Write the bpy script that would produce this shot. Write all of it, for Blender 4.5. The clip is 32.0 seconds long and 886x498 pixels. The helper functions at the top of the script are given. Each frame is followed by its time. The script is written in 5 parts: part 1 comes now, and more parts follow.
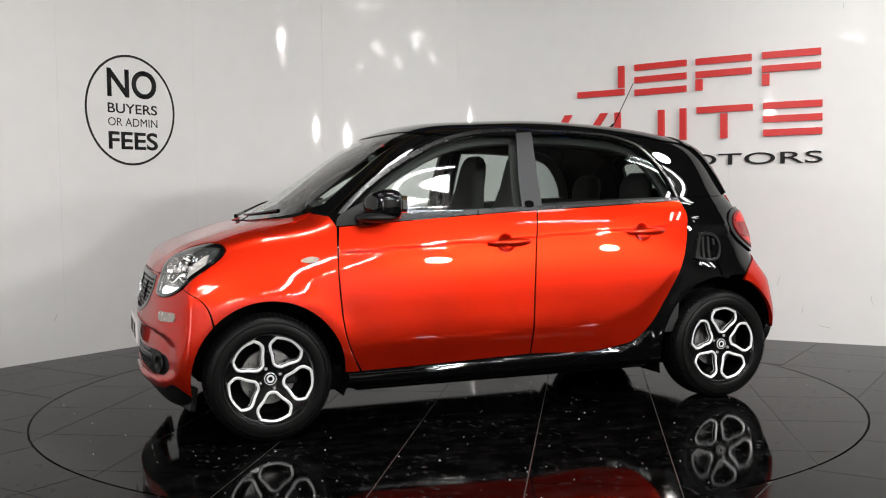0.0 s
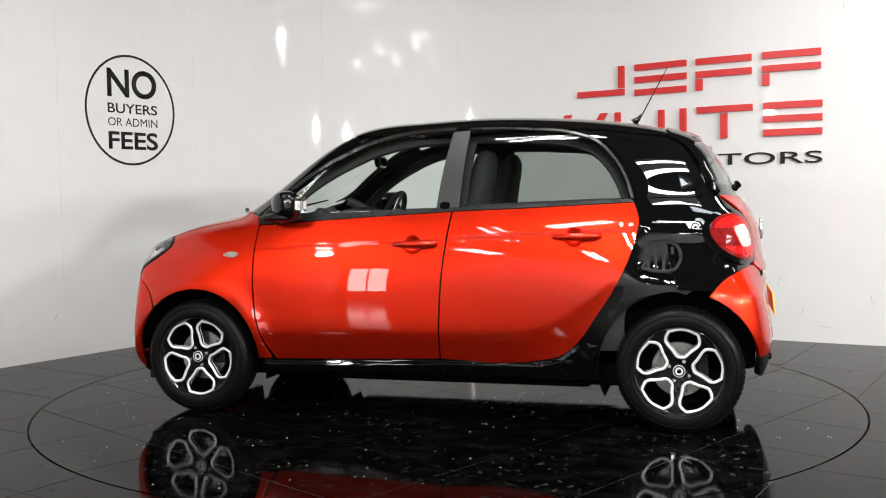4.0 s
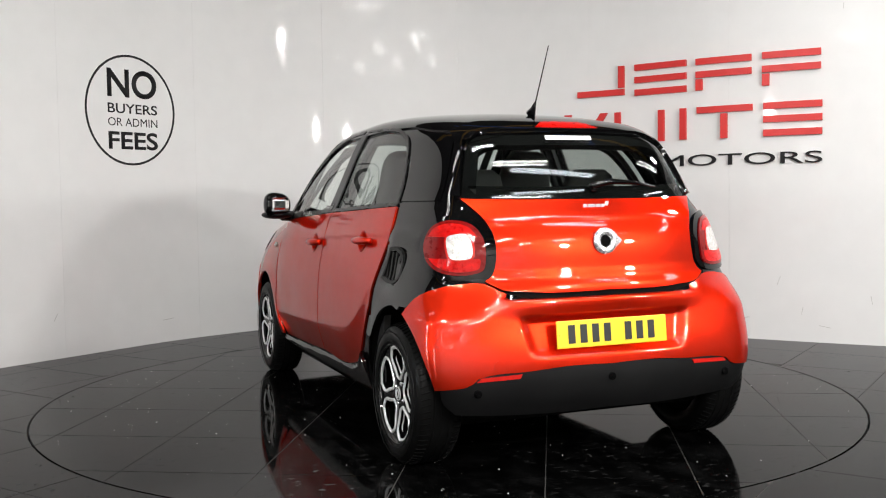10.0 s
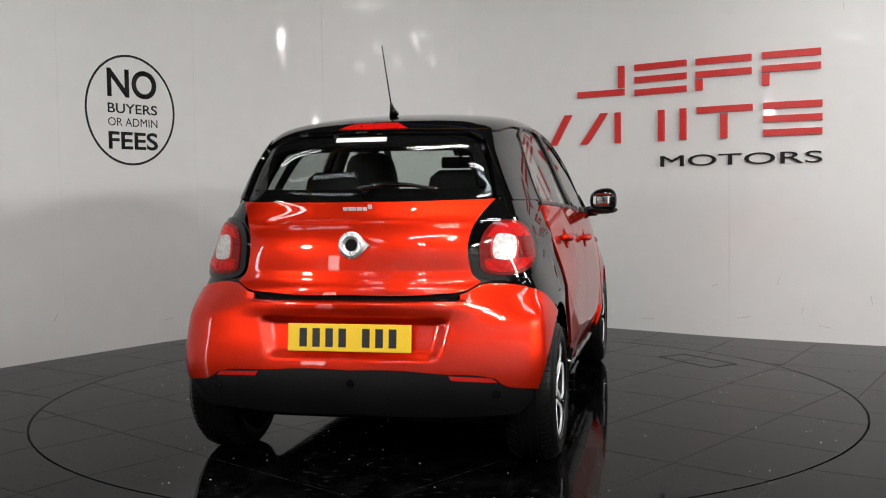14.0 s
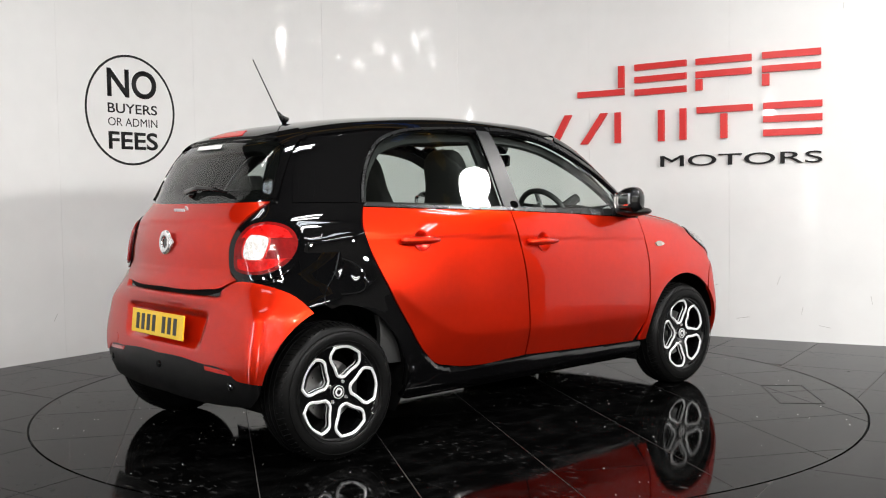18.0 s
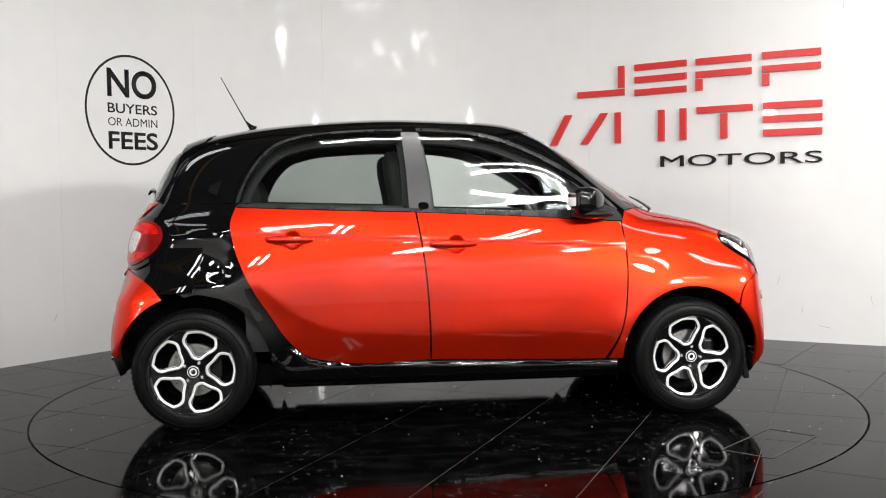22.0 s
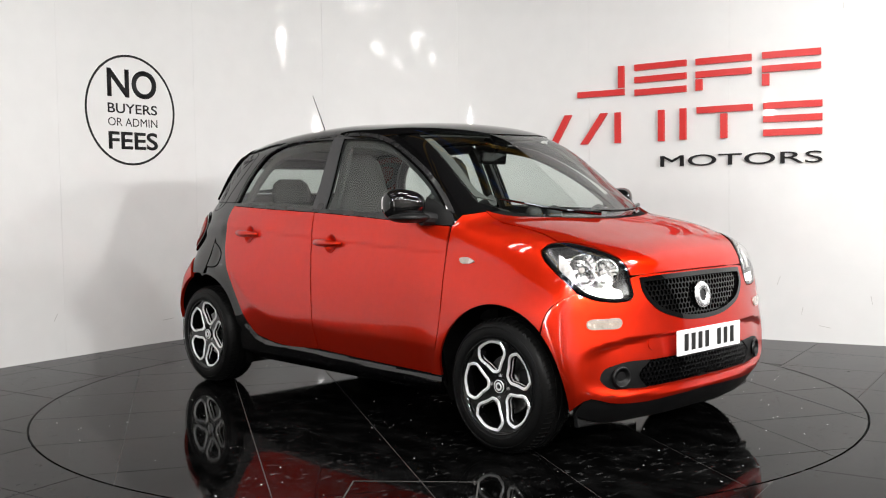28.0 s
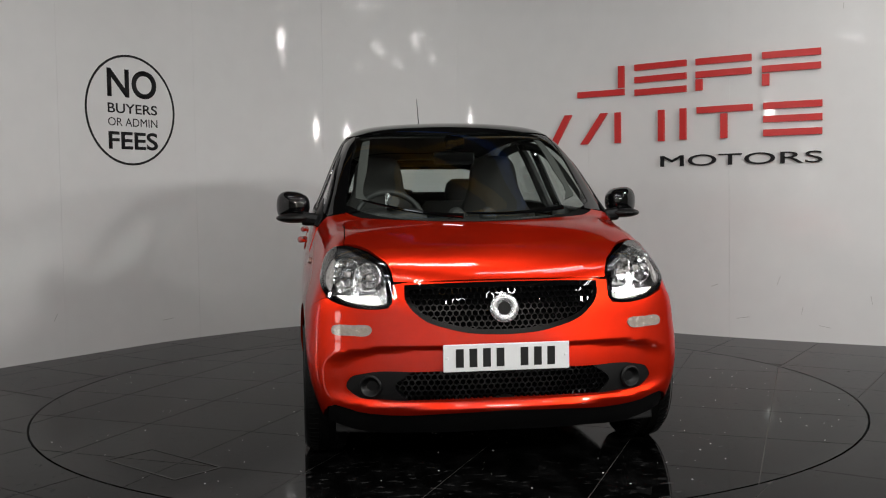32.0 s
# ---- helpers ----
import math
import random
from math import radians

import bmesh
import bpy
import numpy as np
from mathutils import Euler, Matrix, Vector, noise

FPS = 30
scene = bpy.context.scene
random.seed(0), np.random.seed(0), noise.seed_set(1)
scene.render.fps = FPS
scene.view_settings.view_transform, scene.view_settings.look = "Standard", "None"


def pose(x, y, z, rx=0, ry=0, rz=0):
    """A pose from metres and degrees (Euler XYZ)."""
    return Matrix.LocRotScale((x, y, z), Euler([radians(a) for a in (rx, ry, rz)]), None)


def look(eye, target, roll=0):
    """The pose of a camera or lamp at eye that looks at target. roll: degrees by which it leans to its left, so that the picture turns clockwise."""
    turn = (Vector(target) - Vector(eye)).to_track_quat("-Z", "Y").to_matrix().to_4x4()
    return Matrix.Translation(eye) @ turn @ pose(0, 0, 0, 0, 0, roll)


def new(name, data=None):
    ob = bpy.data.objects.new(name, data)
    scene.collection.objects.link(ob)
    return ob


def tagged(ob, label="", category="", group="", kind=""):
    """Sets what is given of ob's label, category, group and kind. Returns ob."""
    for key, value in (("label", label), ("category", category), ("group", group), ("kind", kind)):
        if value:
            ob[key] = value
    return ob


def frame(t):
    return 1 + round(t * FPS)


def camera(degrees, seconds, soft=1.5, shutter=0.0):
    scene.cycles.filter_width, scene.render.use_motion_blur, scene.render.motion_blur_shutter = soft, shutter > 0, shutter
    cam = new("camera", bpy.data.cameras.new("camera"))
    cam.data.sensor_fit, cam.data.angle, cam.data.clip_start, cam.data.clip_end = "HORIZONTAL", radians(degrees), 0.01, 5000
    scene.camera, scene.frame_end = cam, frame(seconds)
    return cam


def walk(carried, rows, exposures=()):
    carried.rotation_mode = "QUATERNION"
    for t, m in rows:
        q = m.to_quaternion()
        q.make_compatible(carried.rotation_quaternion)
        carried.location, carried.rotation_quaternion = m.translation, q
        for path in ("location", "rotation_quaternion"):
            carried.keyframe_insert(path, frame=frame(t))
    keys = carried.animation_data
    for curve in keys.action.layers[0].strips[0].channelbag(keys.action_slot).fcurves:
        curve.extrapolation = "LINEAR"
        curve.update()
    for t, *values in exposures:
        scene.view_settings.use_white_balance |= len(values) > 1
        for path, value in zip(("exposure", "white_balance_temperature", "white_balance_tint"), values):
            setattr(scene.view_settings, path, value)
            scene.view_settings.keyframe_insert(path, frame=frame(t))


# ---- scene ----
# ---- camera: stands still on its tripod ----
cam = camera(48.40, 32.0, soft=1.1)
CAM_POSE = pose(0, -5.669, 1.129, 90 - 3.047, 0, 0.155) @ pose(0, 0, 0, 0, 0, -0.787)
walk(cam, [(0, CAM_POSE), (32, CAM_POSE)], [(0, -0.06), (1, 0.09), (3, 0.18), (6, 0.28), (7, 0.33), (9, 0.28), (10, 0.10), (11, -0.13), (12, -0.24), (13, -0.29), (14, -0.41), (14.5, -0.36),
     (17, 0.28), (18, 0.25), (21, 0.20), (23, 0.25), (25, 0.28), (28, 0.33), (29, 0.33), (30, 0.13), (31, 0.00), (32, -0.76)])

TABLE_R = 2.245          # radius of the turning plate
START, RATE = 200.352, 8.8137   # heading at the start and degrees per second, clockwise
CAR_OFF = (-0.0815, -0.0082)    # the car stands a little off the plate's axis
UP = Vector((0, 0, 1))

# ---- world and lights ----
world = bpy.data.worlds.new("world")
scene.world = world
world.use_nodes = True
world.node_tree.nodes["Background"].inputs[0].default_value = (0.9, 0.95, 1.0, 1)
world.node_tree.nodes["Background"].inputs[1].default_value = 0.02


def area(name, place, target, sx, sy, watts, colour=(1, 1, 1)):
    data = bpy.data.lights.new(name, "AREA")
    data.shape, data.size, data.size_y, data.energy, data.color = "RECTANGLE", sx, sy, watts, colour
    ob = new(name, data)
    ob.matrix_world = look(place, target)
    return ob


# ---- materials ----
def node_mat(name):
    m = bpy.data.materials.new(name)
    m.use_nodes = True
    nt = m.node_tree
    return m, nt, nt.nodes["Principled BSDF"]


def mat(name, colour, rough=0.5, metal=0.0, vary=0.08, scale=8.0, bump=0.0, bump_scale=60.0, coat=0.0, coat_rough=0.03,
        rough_vary=0.05, emit=0.0, spec=0.5, island=0.0, coat_ior=1.5):
    """A plain surface with variation at two scales, and optional fine relief."""
    m, nt, b = node_mat(name)
    N, L = nt.nodes.new, nt.links.new
    tex = N("ShaderNodeTexCoord")
    n1, n2 = N("ShaderNodeTexNoise"), N("ShaderNodeTexNoise")
    n1.inputs["Scale"].default_value, n1.inputs["Detail"].default_value = scale, 5
    n2.inputs["Scale"].default_value, n2.inputs["Detail"].default_value = scale * 9, 4
    L(tex.outputs["Object"], n1.inputs["Vector"]), L(tex.outputs["Object"], n2.inputs["Vector"])
    add = N("ShaderNodeMath")
    add.operation = "ADD"
    L(n1.outputs[0], add.inputs[0]), L(n2.outputs[0], add.inputs[1])
    last = add.outputs[0]
    if island:
        info = N("ShaderNodeObjectInfo")
        mad = N("ShaderNodeMath")
        mad.operation, mad.inputs[1].default_value = "MULTIPLY_ADD", island
        L(info.outputs["Random"], mad.inputs[0]), L(last, mad.inputs[2])
        last = mad.outputs[0]
    ramp = N("ShaderNodeMapRange")
    ramp.inputs[1].default_value, ramp.inputs[2].default_value = 0.6, 1.4
    ramp.inputs[3].default_value, ramp.inputs[4].default_value = 1 - vary, 1 + vary
    L(last, ramp.inputs[0])
    mul = N("ShaderNodeVectorMath")
    mul.operation = "SCALE"
    mul.inputs[0].default_value = colour
    L(ramp.outputs[0], mul.inputs["Scale"])
    L(mul.outputs[0], b.inputs["Base Color"])
    rr = N("ShaderNodeMapRange")
    rr.inputs[1].default_value, rr.inputs[2].default_value = 0.3, 0.7
    rr.inputs[3].default_value, rr.inputs[4].default_value = max(0.0, rough - rough_vary), rough + rough_vary
    L(n1.outputs[0], rr.inputs[0]), L(rr.outputs[0], b.inputs["Roughness"])
    b.inputs["Metallic"].default_value = metal
    b.inputs["Specular IOR Level"].default_value = spec
    b.inputs["Coat IOR"].default_value = coat_ior
    b.inputs["Coat Weight"].default_value, b.inputs["Coat Roughness"].default_value = coat, coat_rough
    if bump:
        n3, bp = N("ShaderNodeTexNoise"), N("ShaderNodeBump")
        n3.inputs["Scale"].default_value = bump_scale
        bp.inputs["Strength"].default_value, bp.inputs["Distance"].default_value = bump, 0.002
        L(tex.outputs["Object"], n3.inputs["Vector"]), L(n3.outputs[0], bp.inputs["Height"]), L(bp.outputs[0], b.inputs["Normal"])
    if emit:
        b.inputs["Emission Color"].default_value = (*colour, 1)
        b.inputs["Emission Strength"].default_value = emit
    return m


def glass_mat(name, tint, gloss=(1, 1, 1)):
    """A thin pane: tinted see-through with mirror gloss by Fresnel."""
    m, nt, b = node_mat(name)
    nt.nodes.remove(b)
    N, L = nt.nodes.new, nt.links.new
    tr, gl, mix, fr = N("ShaderNodeBsdfTransparent"), N("ShaderNodeBsdfGlossy"), N("ShaderNodeMixShader"), N("ShaderNodeLayerWeight")
    pw, sc = N("ShaderNodeMath"), N("ShaderNodeMath")
    pw.operation, pw.inputs[1].default_value = "POWER", 4.5
    sc.operation, sc.inputs[1].default_value, sc.inputs[2].default_value = "MULTIPLY_ADD", 0.9, 0.045
    fr.inputs[0].default_value = 0.5
    tr.inputs[0].default_value = (*tint, 1)
    gl.inputs[0].default_value, gl.inputs["Roughness"].default_value = (*gloss, 1), 0.01
    L(fr.outputs["Facing"], pw.inputs[0]), L(pw.outputs[0], sc.inputs[0]), L(sc.outputs[0], mix.inputs[0])
    L(tr.outputs[0], mix.inputs[1]), L(gl.outputs[0], mix.inputs[2])
    L(mix.outputs[0], nt.nodes["Material Output"].inputs[0])
    return m


def tile_mat(name, base, dust, rough, spec):
    """Polished black tile with a thin film of dust, smears and dried drops."""
    m, nt, b = node_mat(name)
    N, L = nt.nodes.new, nt.links.new
    tex, info = N("ShaderNodeTexCoord"), N("ShaderNodeObjectInfo")

    def noise_band(scale, lo, hi, detail, stretch=1.0):
        mp, n, r = N("ShaderNodeMapping"), N("ShaderNodeTexNoise"), N("ShaderNodeMapRange")
        mp.inputs["Scale"].default_value = (1, stretch, 1)
        n.inputs["Scale"].default_value, n.inputs["Detail"].default_value = scale, detail
        r.inputs[1].default_value, r.inputs[2].default_value = lo, hi
        L(tex.outputs["Object"], mp.inputs[0]), L(mp.outputs[0], n.inputs["Vector"]), L(n.outputs[0], r.inputs[0])
        return r.outputs[0]

    def calc(op, x, y):
        c = N("ShaderNodeMath")
        c.operation = op
        for k, v in enumerate((x, y)):
            if isinstance(v, float):
                c.inputs[k].default_value = v
            else:
                L(v, c.inputs[k])
        return c.outputs[0]
    drops, film, cloud = noise_band(30, 0.60, 0.70, 3, 0.55), noise_band(6, 0.45, 0.75, 5, 1.6), noise_band(1.6, 0.42, 0.62, 2)
    dirt = calc("ADD", calc("MULTIPLY", calc("MULTIPLY", drops, cloud), 1.5), calc("MULTIPLY", film, 0.16))
    shade = calc("MULTIPLY_ADD", dirt, dust)
    shade.node.inputs[2].default_value = base
    shade = calc("MULTIPLY", shade, calc("MULTIPLY_ADD", info.outputs["Random"], 0.5))
    shade.node.inputs[1].links[0].from_node.inputs[2].default_value = 0.75
    mix = N("ShaderNodeCombineColor")
    for k in range(3):
        L(shade, mix.inputs[k])
    L(mix.outputs[0], b.inputs["Base Color"])
    rr = calc("MULTIPLY_ADD", dirt, 0.16)
    rr.node.inputs[2].default_value = rough
    L(rr, b.inputs["Roughness"])
    b.inputs["Specular IOR Level"].default_value = spec
    return m


RED = mat("red_paint", (0.63, 0.021, 0.005), 0.35, 0.82, 0.05, 3, 0.0, 1200, coat=1.0, coat_rough=0.008, coat_ior=1.48, spec=0.0)
RED.node_tree.nodes["Principled BSDF"].inputs["Specular Tint"].default_value = (0.40, 0.012, 0.004, 1)
BLACK = mat("black_gloss", (0.002, 0.002, 0.0022), 0.4, 0.0, 0.1, 4, coat=1.0, coat_rough=0.008, spec=0.0, coat_ior=1.55)
SATIN = mat("satin_frame", (0.010, 0.010, 0.0105), 0.28, 0.0, 0.12, 8, 0.05, 700, spec=0.5)
TRIM = mat("black_trim", (0.004, 0.004, 0.0042), 0.42, 0.0, 0.15, 6, 0.15, 500, spec=0.25)
MATT = mat("dark_matt", (0.003, 0.003, 0.003), 0.75, 0.0, 0.15, 6, spec=0.08)
PILLAR = mat("grey_foil", (0.022, 0.022, 0.0235), 0.38, 0.0, 0.1, 6)
RUBBER = mat("tyre_rubber", (0.0035, 0.0035, 0.0035), 0.4, 0.0, 0.25, 30, 0.2, 300, spec=0.12)
SILVER = mat("machined_alloy", (0.78, 0.78, 0.79), 0.25, 0.75, 0.04, 20)
WHEEL_EDGE = mat("machined_wheel_face", (0.80, 0.80, 0.81), 0.32, 0.35, 0.04, 20, coat=0.6)
CHROME = mat("chrome", (0.9, 0.9, 0.9), 0.08, 1.0, 0.02, 20, rough_vary=0.02)
STEEL = mat("brake_steel", (0.42, 0.42, 0.42), 0.35, 1.0, 0.1, 30)
WHITE_WALL = mat("white_panel", (0.69, 0.69, 0.688), 0.055, 0.0, 0.03, 0.7, rough_vary=0.02, bump=0.014, bump_scale=2.2, spec=0.14)
SCUFF = mat("grey_scuff", (0.40, 0.39, 0.38), 0.6)
SEAM = mat("panel_joint", (0.66, 0.66, 0.655), 0.35, 0.0, 0.03, 3)
FLOOR_TILE = tile_mat("black_tile", 0.0008, 0.020, 0.05, 0.045)
FLOOR_OUTER = tile_mat("dusty_black_tile", 0.0010, 0.011, 0.11, 0.042)
GROUT = mat("grout", (0.038, 0.037, 0.035), 0.6, 0.0, 0.35, 10)
SIGN_RED = mat("sign_red", (0.55, 0.02, 0.018), 0.4, 0.0, 0.04, 5)
SIGN_BLACK = mat("sign_black", (0.006, 0.006, 0.007), 0.5, 0.0, 0.08, 5, spec=0.25)
CEIL = mat("ceiling_grey", (0.05, 0.048, 0.045), 0.8, 0.0, 0.1, 2)
BACKWALL = mat("back_wall_grey", (0.15, 0.142, 0.132), 0.7, 0.0, 0.1, 1)
REARWALL = mat("rear_wall_pale", (0.62, 0.60, 0.57), 0.7, 0.0, 0.1, 1)
GLASS = glass_mat("clear_glass", (0.88, 0.93, 0.905))
PRIVACY = glass_mat("privacy_glass", (0.62, 0.665, 0.645))
LENS = glass_mat("clear_lens", (0.95, 0.95, 0.95))
SEAT = mat("seat_fabric", (0.035, 0.034, 0.033), 0.85, 0.0, 0.2, 30, 0.3, 800)
DASH = mat("dash_plastic", (0.02, 0.02, 0.02), 0.6, 0.0, 0.15, 20, 0.15, 700)
HEADLINER = mat("headliner", (0.06, 0.06, 0.057), 0.9, 0.0, 0.1, 20)
TAIL_RED = mat("tail_red", (0.46, 0.003, 0.002), 0.3, 0.0, 0.6, 45, 0.6, 130, coat=0.5, spec=0.1, coat_ior=1.4)
LAMP_BOWL = mat("lamp_bowl", (0.85, 0.85, 0.86), 0.06, 1.0, 0.25, 60, 1.0, 45)
TAIL_DARK = mat("tail_dark", (0.15, 0.0015, 0.0015), 0.3, 0.0, 0.4, 40, coat=0.8, spec=0.1, coat_ior=1.4)
LAMP_WALL = mat("lamp_reflector", (0.36, 0.36, 0.365), 0.15, 0.9, 0.3, 40, 1.0, 55)
BRIGHT_RED = mat("bright_red_lens", (0.50, 0.012, 0.008), 0.2, 0.1, 0.15, 60, coat=1.0)
LAMP_CLEAR = mat("lamp_clear", (0.52, 0.50, 0.48), 0.2, 0.3, 0.6, 70, 0.9, 150, coat=0.5)
YELLOW = mat("plate_yellow", (0.85, 0.55, 0.02), 0.35, 0.0, 0.03, 9)
PLATE_WHITE = mat("plate_white", (0.8, 0.8, 0.8), 0.35, 0.0, 0.03, 9)
INK = mat("plate_ink", (0.01, 0.01, 0.01), 0.4)
AMBER = mat("indicator", (0.34, 0.29, 0.25), 0.25, 0.2, 0.3, 40, 0.3, 120, coat=0.8)
SENSOR_RED = mat("sensor_glow", (1.0, 0.02, 0.01), 0.3, emit=2.5)
BEAM_YELLOW = mat("beam_ochre", (0.42, 0.24, 0.03), 0.5, 0.0, 0.15, 3)
BEAM_BLUE = mat("beam_blue", (0.03, 0.11, 0.45), 0.5, 0.0, 0.15, 3)
SKY_PANEL = mat("skylight_sheet", (0.80, 0.82, 0.84), 0.4, 0.0, 0.05, 2)
DAY_SKY = mat("daylight_sky", (0.72, 0.86, 1.0), 0.9, emit=26.0)
DAY_GROUND = mat("daylit_ground", (0.75, 0.64, 0.50), 0.9, emit=14.0)
FROSTED = mat("frosted_pane", (1.0, 0.97, 0.94), 0.5, emit=11.0)
DRL = mat("running_light", (1.0, 1.0, 0.95), 0.2, emit=2.6)


# ---- helpers of this file ----
def link(name, mesh, material=None, parent=None, label="", smooth=False):
    ob = new(name, mesh)
    if material:
        mesh.materials.append(material)
    if parent:
        ob.parent = parent
    if label:
        ob["label"] = label
    if smooth:
        for f in mesh.polygons:
            f.use_smooth = True
    return ob


def part(name, bm, material, parent=None, label="", smooth=False):
    mesh = bpy.data.meshes.new(name)
    bm.to_mesh(mesh)
    bm.free()
    return link(name, mesh, material, parent, label, smooth)


def box(bm, sx, sy, sz, m=None, bevel=0.0, seg=2):
    r = bmesh.ops.create_cube(bm, size=1, matrix=(m or Matrix()) @ Matrix.Diagonal((sx, sy, sz, 1)))
    if bevel:
        edges = list({e for v in r["verts"] for e in v.link_edges})
        bmesh.ops.bevel(bm, geom=edges, offset=bevel, segments=seg, affect="EDGES", profile=0.6)


def box_part(name, size, m, material, parent=None, bevel=0.004, label="", seg=2, smooth=False):
    bm = bmesh.new()
    box(bm, *size, m, bevel, seg)
    return part(name, bm, material, parent, label, smooth)


def lathe(bm, profile, n=64, axis="y", m=None, closed=False):
    """Turns a profile of (radius, height) about an axis."""
    rings = []
    for r, h in profile:
        ring = []
        for k in range(n):
            a = 2 * math.pi * k / n
            c, s = r * math.cos(a), r * math.sin(a)
            p = Vector((c, h, s)) if axis == "y" else Vector((c, s, h)) if axis == "z" else Vector((h, c, s))
            ring.append(bm.verts.new((m @ p) if m else p))
        rings.append(ring)
    pairs = list(zip(rings, rings[1:])) + ([(rings[-1], rings[0])] if closed else [])
    for a, b in pairs:
        for k in range(n):
            bm.faces.new((a[k], a[(k + 1) % n], b[(k + 1) % n], b[k]))
    return rings


def tube(bm, pts, radius, n=10, closed=False):
    """A round bar along points; radius is one number or one for each point."""
    pts = [Vector(p) for p in pts]
    rr = radius if isinstance(radius, (list, tuple)) else [radius] * len(pts)
    rings, prev = [], None
    for i, p in enumerate(pts):
        a = pts[i - 1] if i or closed else p
        b = pts[(i + 1) % len(pts)] if i + 1 < len(pts) or closed else p
        d = (b - a).normalized()
        u = (prev - prev.dot(d) * d) if prev else d.orthogonal()
        u.normalize()
        prev = u
        w = d.cross(u)
        rings.append([bm.verts.new(p + float(rr[i]) * (math.cos(2 * math.pi * k / n) * u + math.sin(2 * math.pi * k / n) * w)) for k in range(n)])
    for i in range(len(rings) - (0 if closed else 1)):
        a, b = rings[i], rings[(i + 1) % len(rings)]
        for k in range(n):
            bm.faces.new((a[k], a[(k + 1) % n], b[(k + 1) % n], b[k]))
    if not closed:
        bm.faces.new(rings[0][::-1]), bm.faces.new(rings[-1])


def curve(points, step=0.03, closed=True):
    """A smooth line through points (a, b); a third value 1 makes a corner. Evenly resampled."""
    P = [(p[0], p[1], len(p) > 2 and p[2] == 1) for p in points]
    n, out = len(P), []
    for i in range(n if closed else n - 1):
        p1, p2 = P[i], P[(i + 1) % n]
        p0 = P[i - 1] if (i or closed) and not p1[2] else None
        p3 = P[(i + 2) % n] if (i + 2 < n or closed) and not p2[2] else None
        a, b = np.array(p1[:2]), np.array(p2[:2])
        d = np.linalg.norm(b - a)
        if d < 1e-9:
            continue

        def tang(q0, q, q1):
            q0, q, q1 = (np.array(v[:2], float) for v in (q0, q, q1))
            l0, l1 = np.linalg.norm(q - q0) + 1e-9, np.linalg.norm(q1 - q) + 1e-9
            t = (q - q0) / l0 * l1 + (q1 - q) / l1 * l0
            return t / (l0 + l1) * d
        m1 = tang(p0, p1, p2) if p0 else None
        m2 = tang(p1, p2, p3) if p3 else None
        if m1 is None and m2 is None:
            m1 = m2 = b - a
        elif m1 is None:
            m1 = 1.5 * (b - a) - 0.5 * m2
        elif m2 is None:
            m2 = 1.5 * (b - a) - 0.5 * m1
        k = max(1, math.ceil(d / step))
        for j in range(k):
            t = j / k
            out.append((2 * t**3 - 3 * t**2 + 1) * a + (t**3 - 2 * t**2 + t) * m1 + (3 * t**2 - 2 * t**3) * b + (t**3 - t**2) * m2)
    if not closed:
        out.append(np.array(P[-1][:2]))
    return np.array(out)


def inside(poly, pts):
    """Which of pts lie within the polygon."""
    x, y = pts[:, 0], pts[:, 1]
    res = np.zeros(len(pts), bool)
    a, b = poly, np.roll(poly, -1, 0)
    for (x1, y1), (x2, y2) in zip(a, b):
        hit = ((y1 > y) != (y2 > y)) & (x < (x2 - x1) * (y - y1) / (y2 - y1 + 1e-15) + x1)
        res ^= hit
    return res


def near_line(poly, pts, d):
    a, b = poly, np.roll(poly, -1, 0)
    best = np.full(len(pts), 1e9)
    for p, q in zip(a, b):
        v = q - p
        t = np.clip(((pts - p) @ v) / (v @ v + 1e-15), 0, 1)
        best = np.minimum(best, np.linalg.norm(pts - (p + t[:, None] * v), axis=1))
    return best < d


def fill(outline, holes=(), step=0.03):
    """Triangles that fill an outline with holes: points, triangles, and the border loops as indices."""
    from mathutils.geometry import delaunay_2d_cdt
    loops = [np.asarray(outline)] + [np.asarray(h) for h in holes]
    lo, hi = loops[0].min(0), loops[0].max(0)
    gx, gy = np.meshgrid(np.arange(lo[0] + step / 2, hi[0], step), np.arange(lo[1] + step / 2, hi[1], step))
    gx[1::2] += step / 2
    g = np.c_[gx.ravel(), gy.ravel()]
    keep = inside(loops[0], g) & ~near_line(loops[0], g, step * 0.45)
    for h in loops[1:]:
        keep &= ~inside(h, g) & ~near_line(h, g, step * 0.45)
    g = g[keep]
    pts, edges, ids = [], [], []
    for lp in loops:
        s = len(pts)
        pts += [Vector(p) for p in lp]
        ids.append(list(range(s, s + len(lp))))
        edges += [(s + i, s + (i + 1) % len(lp)) for i in range(len(lp))]
    border = len(pts)
    pts += [Vector(p) for p in g]
    V, _, F, ov, _, _ = delaunay_2d_cdt(pts, edges, [], 0, 1e-7)
    V = np.array([(v.x, v.y) for v in V])
    cen = np.array([V[list(f)].mean(0) for f in F])
    ok = inside(loops[0], cen)
    for h in loops[1:]:
        ok &= ~inside(h, cen)
    back = {}
    for new_i, olds in enumerate(ov):
        for o in olds:
            back[o] = new_i
    rims = [[back[i] for i in l] for l in ids]
    return V, [tuple(f) for f, k in zip(F, ok) if k], rims


